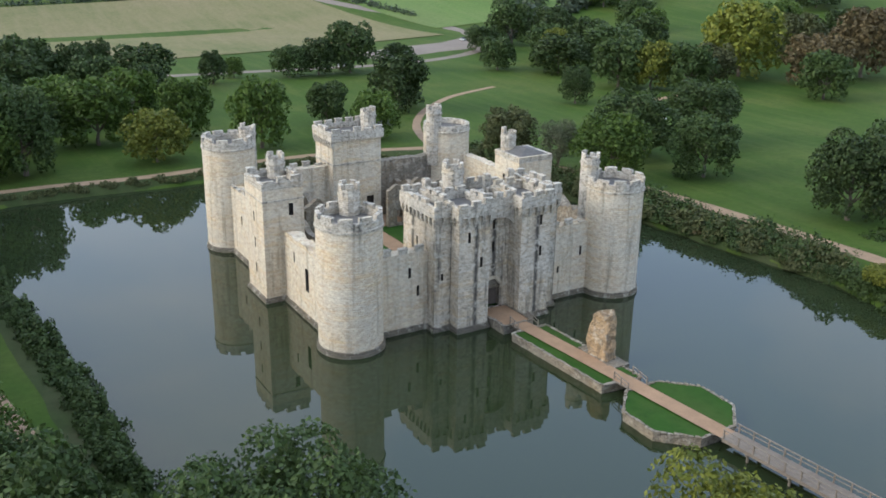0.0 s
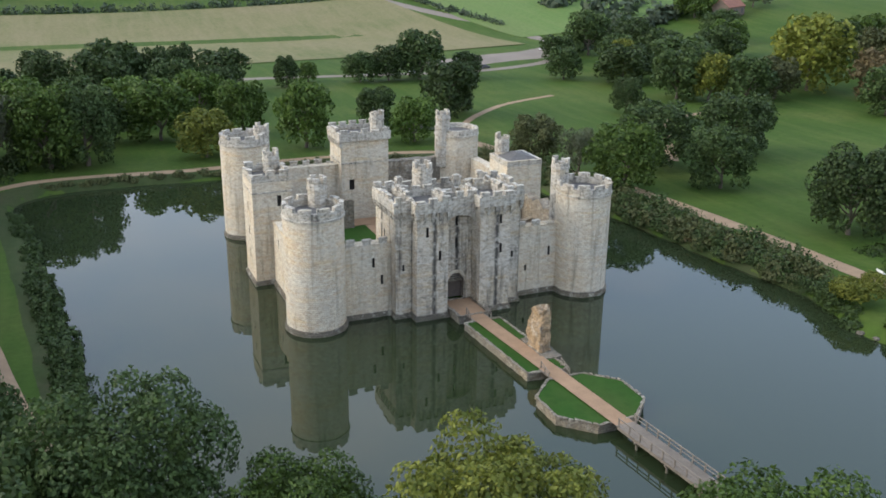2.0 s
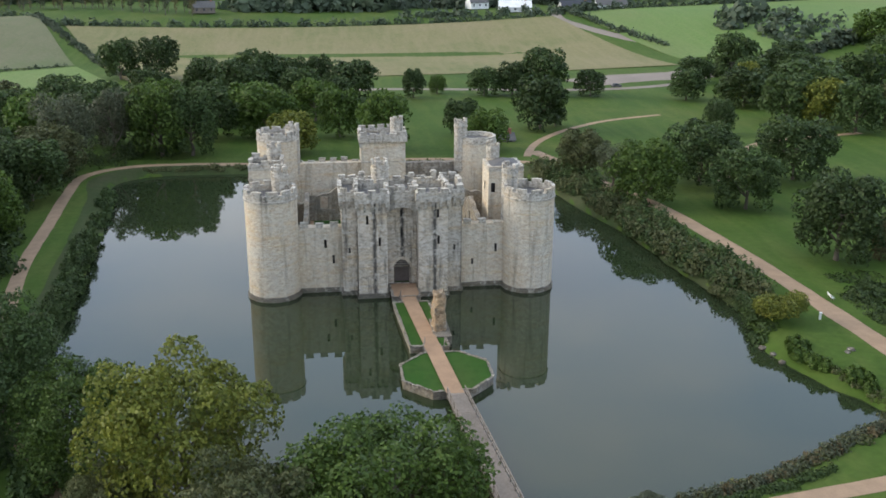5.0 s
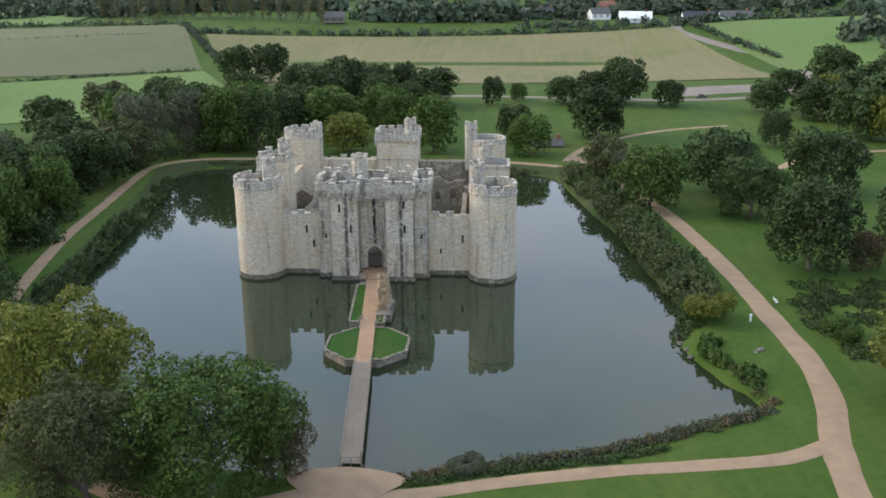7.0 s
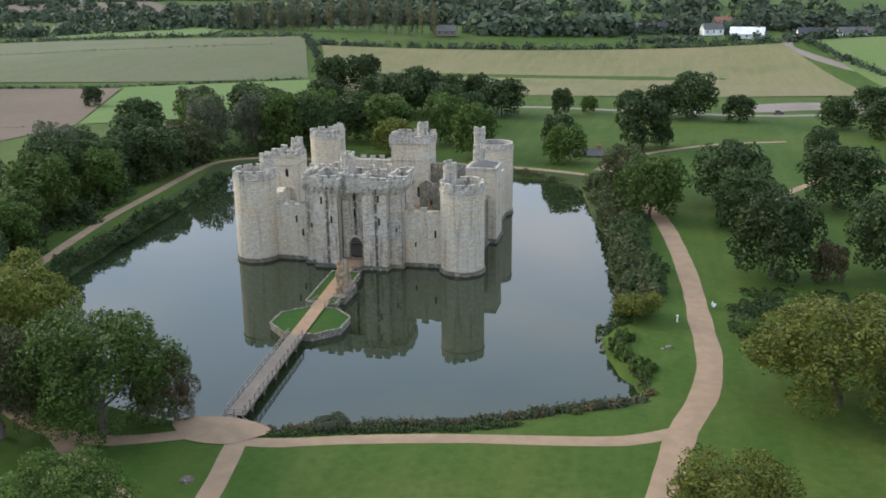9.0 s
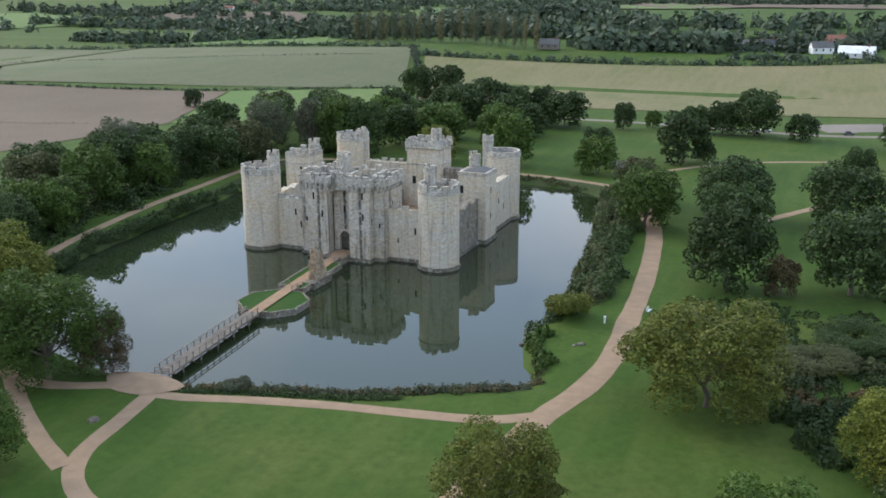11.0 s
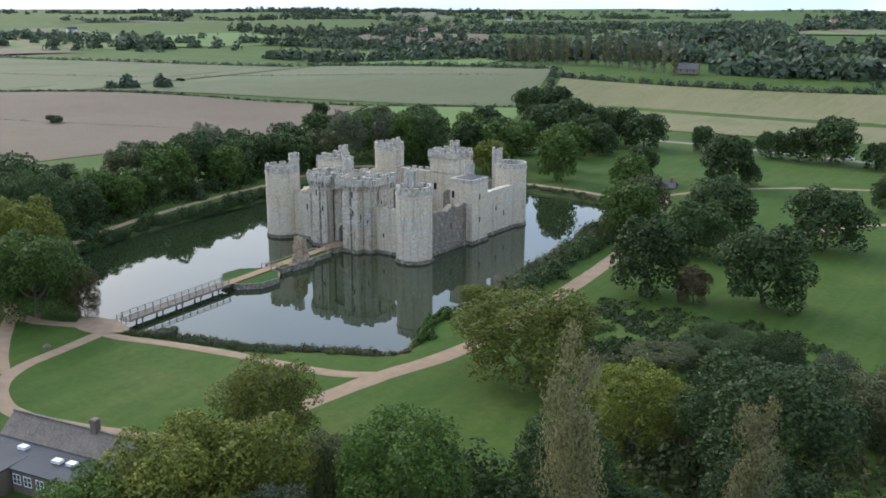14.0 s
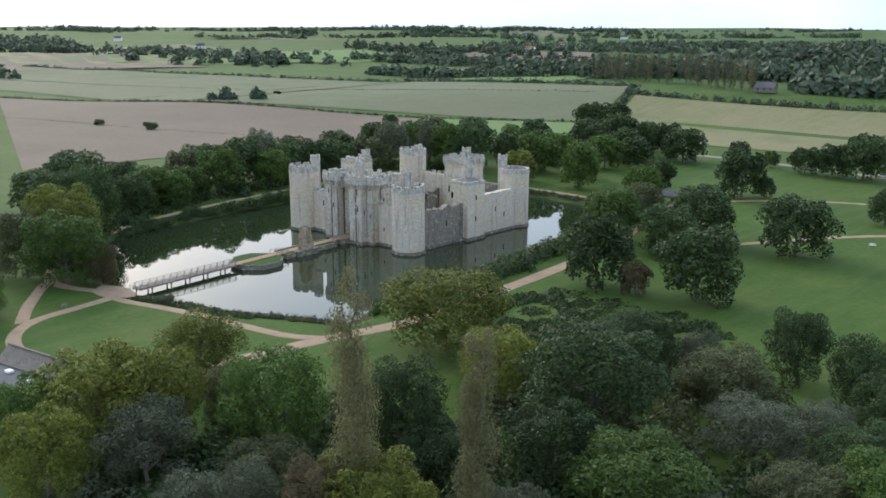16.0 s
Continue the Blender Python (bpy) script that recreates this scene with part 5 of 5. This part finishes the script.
hedge(((-560, 134), (-403, 189), (-266, 228), (-204, 256), (-128, 302)), 1.6, 21, 9000)
hedge(((-1000, 345), (-760, 405), (-440, 478), (-270, 462), (-176, 436)), 3.2, 22, 9000)
hedge(((-400, 67), (-289, 99), (-201, 123), (-160, 136)), 0.9, 23, 2500)
hedge(((-160, 395), (-60, 404), (40, 410), (126, 416)), 3.0, 24, 5000)
hedge(((-95, 262), (-120, 320), (-176, 430)), 2.4, 25, 5000)
hedge(((150, 236), (190, 262), (260, 300)), 5.0, 26, 5000, "dark roadside hedge")
hedge(((-800, 215), (-620, 260), (-470, 320), (-300, 355), (-180, 392)), 1.4, 27, 5000)
hedge(((-388, 212), (-358, 236)), 6.0, 28, 1500)
hedge(((165, 320), (150, 370), (140, 420)), 2.5, 29, 2500)
hedge(((126, 418), (220, 440), (330, 455), (430, 470)), 4.0, 30, 4000)


def wood(cx_, cy_, rx, ry, h, seed, k, label="distant dark woodland"):
    rng = random.Random(seed)
    sp = []
    for i in range(k):
        a, r = rng.uniform(0, 6.283), math.sqrt(rng.random())
        x, y = cx_ + rx * r * math.cos(a), cy_ + ry * r * math.sin(a)
        sp.append((x, y, land1(x, y) - 1, rng.uniform(0.8, 1.5) * h, rng.uniform(0.75, 1.15) * h))
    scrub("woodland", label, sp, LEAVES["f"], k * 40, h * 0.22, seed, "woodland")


wood(-20, 468, 55, 16, 12, 41, 60)
wood(60, 500, 120, 34, 10, 42, 90)
wood(230, 520, 150, 50, 12, 43, 100)
wood(-190, 540, 110, 26, 13, 44, 70)
wood(-430, 560, 170, 22, 12, 45, 70)
wood(300, 470, 90, 20, 11, 46, 50)
wood(460, 330, 90, 60, 14, 47, 60)
wood(230, 330, 30, 50, 9, 48, 30)
wood(95, 428, 60, 6, 5, 51, 40, "distant dark garden trees")
wood(60, 470, 70, 8, 6, 52, 40, "distant dark garden trees")
wood(-60, 640, 260, 40, 13, 49, 90)
wood(-330, 720, 240, 40, 14, 50, 90)
for k in range(110):
    rng = random.Random(500 + k)
    a, r = rng.uniform(0.15, 3.0), rng.uniform(900, 3800)
    wood(r * math.cos(a), 20 + r * math.sin(a), rng.uniform(80, 320), rng.uniform(30, 90), 13, 600 + k, 60)
wood(0, 3600, 3800, 160, 13, 700, 330, "wooded skyline of low hills")
wood(-3000, 2000, 260, 1300, 13, 701, 200, "wooded skyline of low hills")
wood(3000, 2000, 260, 1300, 13, 702, 160, "wooded skyline of low hills")
for k, (x, y, h, w) in enumerate(((-182, 190, 9, 9), (-321, 91, 4.5, 6), (-280, 100, 6, 8), (-400, 279, 4, 6), (-250, 560, 12, 12), (-420, 590, 11, 12), (-300, 600, 13, 13))):
    tree(x, y, h, w, 'd', "far")


scrub("bank_shrubs", "dense dark shrubs hanging over the moat's edge", along(((43, 74), (47.5, 46), (51.5, 16), (54.8, -5), (55.8, -18), (53, -29)), 1.7, 1.0, (2.4, 4.6), (1.2, 3.2), 81), LEAVES["d"], 30000, 0.2, 81)
scrub("bank_shrubs", "brownish brambles along the moat's edge", along(((45, 70), (50, 40), (53.5, 12), (56, -8)), 3.2, 1.6, (2.2, 4.0), (1.0, 2.4), 82), LEAVES["b"], 9000, 0.2, 82)
scrub("bank_shrubs", "dense dark shrubs along the shaded bank", along(((-48, -46), (-53, -30), (-55.5, -16), (-56.5, -2), (-58, 14), (-60, 30)), 1.9, 1.0, (2.6, 5.0), (1.4, 3.4), 83), LEAVES["d"], 26000, 0.2, 83)


# ---- woodland floor on the near slope ----
def fill(x0, y0, x1, y1, gap, wr, hr, seed, lean=0.0):
    rng = random.Random(seed)
    out = []
    for x in np.arange(x0, x1, gap):
        for y in np.arange(y0, y1, gap):
            px_, py_ = x + rng.uniform(-0.6, 0.6) * gap + lean * (y - y0), y + rng.uniform(-0.6, 0.6) * gap
            out.append((px_, py_, land1(px_, py_) - 0.2, rng.uniform(*wr), rng.uniform(*hr)))
    return out


scrub("undergrowth", "dark woodland undergrowth on the near slope", fill(88, -122, 165, -82, 5.5, (5, 9), (2.5, 6), 61), LEAVES["d"], 40000, 0.30, 61)
scrub("undergrowth", "olive woodland undergrowth on the near slope", fill(112, -82, 172, -30, 6.5, (5, 9), (2, 5.5), 62), LEAVES["o"], 36000, 0.30, 62)
scrub("undergrowth", "low rough grass and bramble on the slope", fill(77, -36, 118, -6, 4.5, (4, 7), (0.5, 1.5), 63), LEAVES["d"], 34000, 0.2, 63)
scrub("undergrowth", "dark green thicket on the slope", fill(98, -60, 122, -36, 5.0, (4, 7), (1.2, 3.2), 64), LEAVES["d"], 20000, 0.25, 64)

# ---- cottage by the lawn ----
cot = thing("cottage", 51, -115, 1.6, "low brown cottage with tiled ridge and flat dark roof", "house")
cot.matrix_world = pose(54.1, -110.8, 1.6, 0, 0, 10)
cot.scale.z = 1.25


def flat(name, co, material, parent, label="", thick=0.18):
    """A slab with thickness under the given four corners."""
    bm = bmesh.new()
    lo = [(c[0], c[1], c[2] - thick) for c in co]
    uv_quad(bm, co)
    uv_quad(bm, lo[::-1])
    for k in range(4):
        uv_quad(bm, [lo[k], lo[(k + 1) % 4], co[(k + 1) % 4], co[k]])
    return part(name, bm, material, parent, label)


flat("slate_slope", [(-14, 0, 4.7), (11, 0, 4.7), (11, 4.8, 1.9), (-14, 4.8, 1.9)][::-1], SLATE, cot, "smooth blue grey slate slope")
flat("tile_slope", [(-14, 0.05, 4.72), (11, 0.05, 4.72), (11, -2.6, 2.9), (-14, -2.6, 2.9)], TILE, cot, "old mossy tile slope")
flat("flat_roof", [(-6, -8.2, 2.5), (11, -8.2, 2.5), (11, -2.4, 2.75), (-6, -2.4, 2.75)], SLATE, cot, "flat dark felt roof")
flat("flat_roof", [(-14, -11.5, 2.47), (-6, -11.5, 2.47), (-6, -2.4, 2.72), (-14, -2.4, 2.72)], SLATE, cot, "flat dark felt roof")
bm = bmesh.new()
for k in range(25):
    box(bm, -14 + k, -0.16, 4.66, -13.04 + k, 0.16, 4.86)
part("ridge_tiles", bm, TILE, cot)
bm = bmesh.new()
box(bm, -13.8, -2.6, -0.3, 10.8, 4.4, 2.0)
for s in (-13.8, 10.8):
    uv_quad(bm, [(s, -2.6, 1.9), (s, 0, 4.5), (s, 0, 4.5), (s, 4.6, 1.9)])
part("house_wall", bm, BRICKW, cot)
bm = bmesh.new()
box(bm, -5.8, -8.0, -0.3, 10.8, -2.7, 2.34)
box(bm, -13.8, -11.3, -0.3, -6.0, -2.7, 2.30)
part("rear_wall", bm, BRICKW, cot)
bm = bmesh.new()
box(bm, 0.0, -0.45, 4.0, 0.9, 0.45, 6.0)
box(bm, -0.08, -0.53, 5.7, 0.98, 0.53, 5.9)
part("chimney", bm, BRICKW, cot)
for x, y in ((-1.9, -5.3), (0.3, -5.1), (-8.8, -4.4)):
    bm = bmesh.new()
    box(bm, x, y, 2.66, x + 1.3, y + 0.9, 2.98)
    part("skylight", bm, WHITE, cot, "white domed skylight")
for x in (-4.9, -3.1, -1.0, 1.5, 4.0):
    w_ = thing("window", x, -8.03, 0.9, "", "")
    w_.parent = cot
    for key in list(w_.keys()):
        del w_[key]
    w_.matrix_basis = pose(x, -8.03, 0.85)
    bm = bmesh.new()
    for a in ((-0.65, 0, 0, -0.57, 0.06, 1.1), (0.57, 0, 0, 0.65, 0.06, 1.1), (-0.57, 0, 1.02, 0.57, 0.06, 1.1), (-0.57, 0, 0, 0.57, 0.06, 0.08), (-0.04, 0, 0.08, 0.04, 0.06, 1.02), (-0.57, 0, 0.52, -0.04, 0.06, 0.58), (0.04, 0, 0.52, 0.57, 0.06, 0.58)):
        box(bm, a[0], -a[4], a[2], a[3], a[1], a[5])
    part("window_frame", bm, WHITE, w_)
    bm = bmesh.new()
    box(bm, -0.57, -0.02, 0.08, 0.57, 0.02, 1.02)
    part("pane", bm, SLATE, w_)
for a in ((60, -122, 4, 6, 'g'), (64, -118, 5, 6, 'g'), (55, -128, 3.5, 7, 'g'), (68, -121, 6, 7, 'o')):
    tree(*a, detail="mid")


# ---- benches, stones, distant buildings ----
def bench(x, y, turn):
    b = thing("bench", x, y, land1(x, y) + 0.05, "pale timber bench beside the gravel walk", "bench", "benches")
    b.matrix_world = b.matrix_world @ pose(0, 0, 0, 0, 0, turn)
    for k in range(3):
        bm = bmesh.new()
        box(bm, -0.9, -0.25 + 0.17 * k, 0.44, 0.9, -0.11 + 0.17 * k, 0.48)
        part("seat_slat", bm, WHITE, b)
        bm = bmesh.new()
        box(bm, -0.9, 0.27 + 0.03 * k, 0.55 + 0.14 * k, 0.9, 0.31 + 0.03 * k, 0.66 + 0.14 * k)
        part("back_slat", bm, WHITE, b)
    for sx in (-0.8, 0.8):
        for sy in (-0.2, 0.24):
            bm = bmesh.new()
            box(bm, sx - 0.04, sy - 0.04, -0.1, sx + 0.04, sy + 0.04, 0.92 if sy > 0 else 0.44)
            part("leg", bm, TIMBER, b)
    return b


bench(69.8, -17.5, 80)
bench(113, 84, 30)
for k, (x, y, r) in enumerate(((62.4, -36.8, 0.6), (61.4, -37.6, 0.4), (51.6, -31.5, 0.6), (52.0, -34.0, 0.5), (52.2, -36.5, 0.5), (8.0, -88.5, 0.8))):
    bm = bmesh.new()
    bmesh.ops.create_icosphere(bm, subdivisions=3, radius=r)
    for v in bm.verts:
        v.co *= 1 + 0.28 * noise.noise(v.co * 1.7 / r + Vector((k, 0, 0)))
        v.co.z *= 0.5
    ob = part("boulder", bm, STONE_RUIN)
    ob.matrix_world = pose(x, y, max(0.1, land1(x, y)) + 0.1 * r)
    tagged(ob, "weathered pale boulder lying in the grass", "rock", "boulders")
bm = bmesh.new()
box(bm, -0.14, -0.14, -0.1, 0.14, 0.14, 1.1)
box(bm, -0.2, -0.2, 1.1, 0.2, 0.2, 1.2)
ob = part("marker_post", bm, WHITE)
ob.matrix_world = pose(63.6, -25.5, land1(63.6, -25.5))
tagged(ob, "short white marker post on the grass verge", "post")


def house(x, y, w, d, h, turn, wall, roof, label):
    hs = thing("house", x, y, land1(x, y) - 0.3, label, "house", "village houses")
    hs.matrix_world = hs.matrix_world @ pose(0, 0, 0, 0, 0, turn)
    bm = bmesh.new()
    box(bm, -w / 2, -d / 2, 0, w / 2, d / 2, h)
    for s in (-1, 1):
        bm.faces.new([bm.verts.new(c) for c in ((s * w / 2, -d / 2, h), (s * w / 2, d / 2, h), (s * w / 2, 0, h + d * 0.42))])
    part("wall", bm, wall, hs)
    for s in (-1, 1):
        flat("roof_slope", [(-w / 2 - 0.3, s * (d / 2 + 0.3), h - 0.15), (w / 2 + 0.3, s * (d / 2 + 0.3), h - 0.15), (w / 2 + 0.3, 0, h + d * 0.44), (-w / 2 - 0.3, 0, h + d * 0.44)][::-s], roof, hs)
    bm = bmesh.new()
    box(bm, w * 0.3, -0.5, h, w * 0.3 + 1, 0.5, h + d * 0.44 + 1.2)
    part("chimney", bm, RED_ROOF, hs)
    for k in range(3):
        bm = bmesh.new()
        u = -w / 2 + w * (k + 0.5) / 3
        box(bm, u - 0.5, -d / 2 - 0.05, h * 0.4, u + 0.5, -d / 2 + 0.02, h * 0.8)
        part("window", bm, SLATE, hs)
    return hs


VILLAGE = ((15, 491, 10, 8, 5, 10), (46, 486, 14, 7, 3, -15), (24, 500, 12, 8, 5, 40), (55, 480, 9, 7, 4, 5), (88, 462, 13, 8, 4, 20), (108, 438, 20, 9, 3, -8), (147, 440, 20, 7, 2.4, 4), (170, 440, 20, 7, 2.4, 2), (96, 492, 12, 8, 6, 25), (270, 275, 18, 9, 6, 25))
for k, (x, y, w, d, h, a) in enumerate(VILLAGE):
    house(x, y, w, d, h, a, WHITE if k < 8 else BRICKW, (SLATE, LEAD, WHITE)[k % 3] if k < 8 else RED_ROOF, "small white village house among distant trees" if k < 8 else "red brick village house among trees")
for k in range(9):
    rng = random.Random(900 + k)
    a, r = rng.uniform(1.0, 2.7), rng.uniform(1300, 2300)
    house(r * math.cos(a), r * math.sin(a), 16, 9, 6, rng.uniform(0, 90), WHITE, RED_ROOF if k % 2 else SLATE, "white farmhouse on a distant hillside")
barn = house(-82, 446, 13, 8, 3.5, 8, TIMBER, LEAD, "grey timber field barn by a dark hedge")
shed = house(38, 113, 9, 4, 1.0, 5, TIMBER, LEAD, "low grey shelter on the park grass")

# row of bare poplars on the far valley side
for k in range(46):
    rng = random.Random(3000 + k)
    tree(-262 + 3.9 * k + rng.uniform(-1.5, 1.5), 509 - 1.68 * k + rng.uniform(-4, 16), rng.uniform(21, 27), 6.0, 's' if k % 3 else 'p', "far", "column")


def car(x, y, turn, paint, label):
    c_ = thing("car", x, y, land1(x, y) + 0.12, label, "car", "parked cars")
    c_.matrix_world = c_.matrix_world @ pose(0, 0, 0, 0, 0, turn)
    bm = bmesh.new()
    box(bm, -2.1, -0.85, 0.3, 2.1, 0.85, 0.85)
    bmesh.ops.bevel(bm, geom=bm.edges[:], offset=0.12, segments=2, affect="EDGES")
    part("body", bm, paint, c_)
    bm = bmesh.new()
    P = [(-1.3, 0.85), (1.1, 0.85), (0.5, 1.45), (-1.0, 1.45)]
    for s in (-0.72, 0.72):
        uv_quad(bm, [(p[0], s, p[1]) for p in P])
    for a, b in zip(P, P[1:] + P[:1]):
        uv_quad(bm, [(a[0], -0.72, a[1]), (b[0], -0.72, b[1]), (b[0], 0.72, b[1]), (a[0], 0.72, a[1])])
    part("cabin", bm, SLATE, c_)
    for wx in (-1.3, 1.3):
        for wy in (-0.8, 0.8):
            bm = bmesh.new()
            bmesh.ops.create_cone(bm, cap_ends=True, segments=14, radius1=0.32, radius2=0.32, depth=0.2)
            ob = part("wheel", bm, SLATE, c_)
            ob.matrix_basis = pose(wx, wy, 0.32, 90, 0, 0)


car(74, 210, 3, WHITE, "white car parked on the pale lane")
car(104, 212, 10, LEAD, "grey car parked on the pale lane")
car(150, 250, 40, WHITE, "white van-like car in the car park")
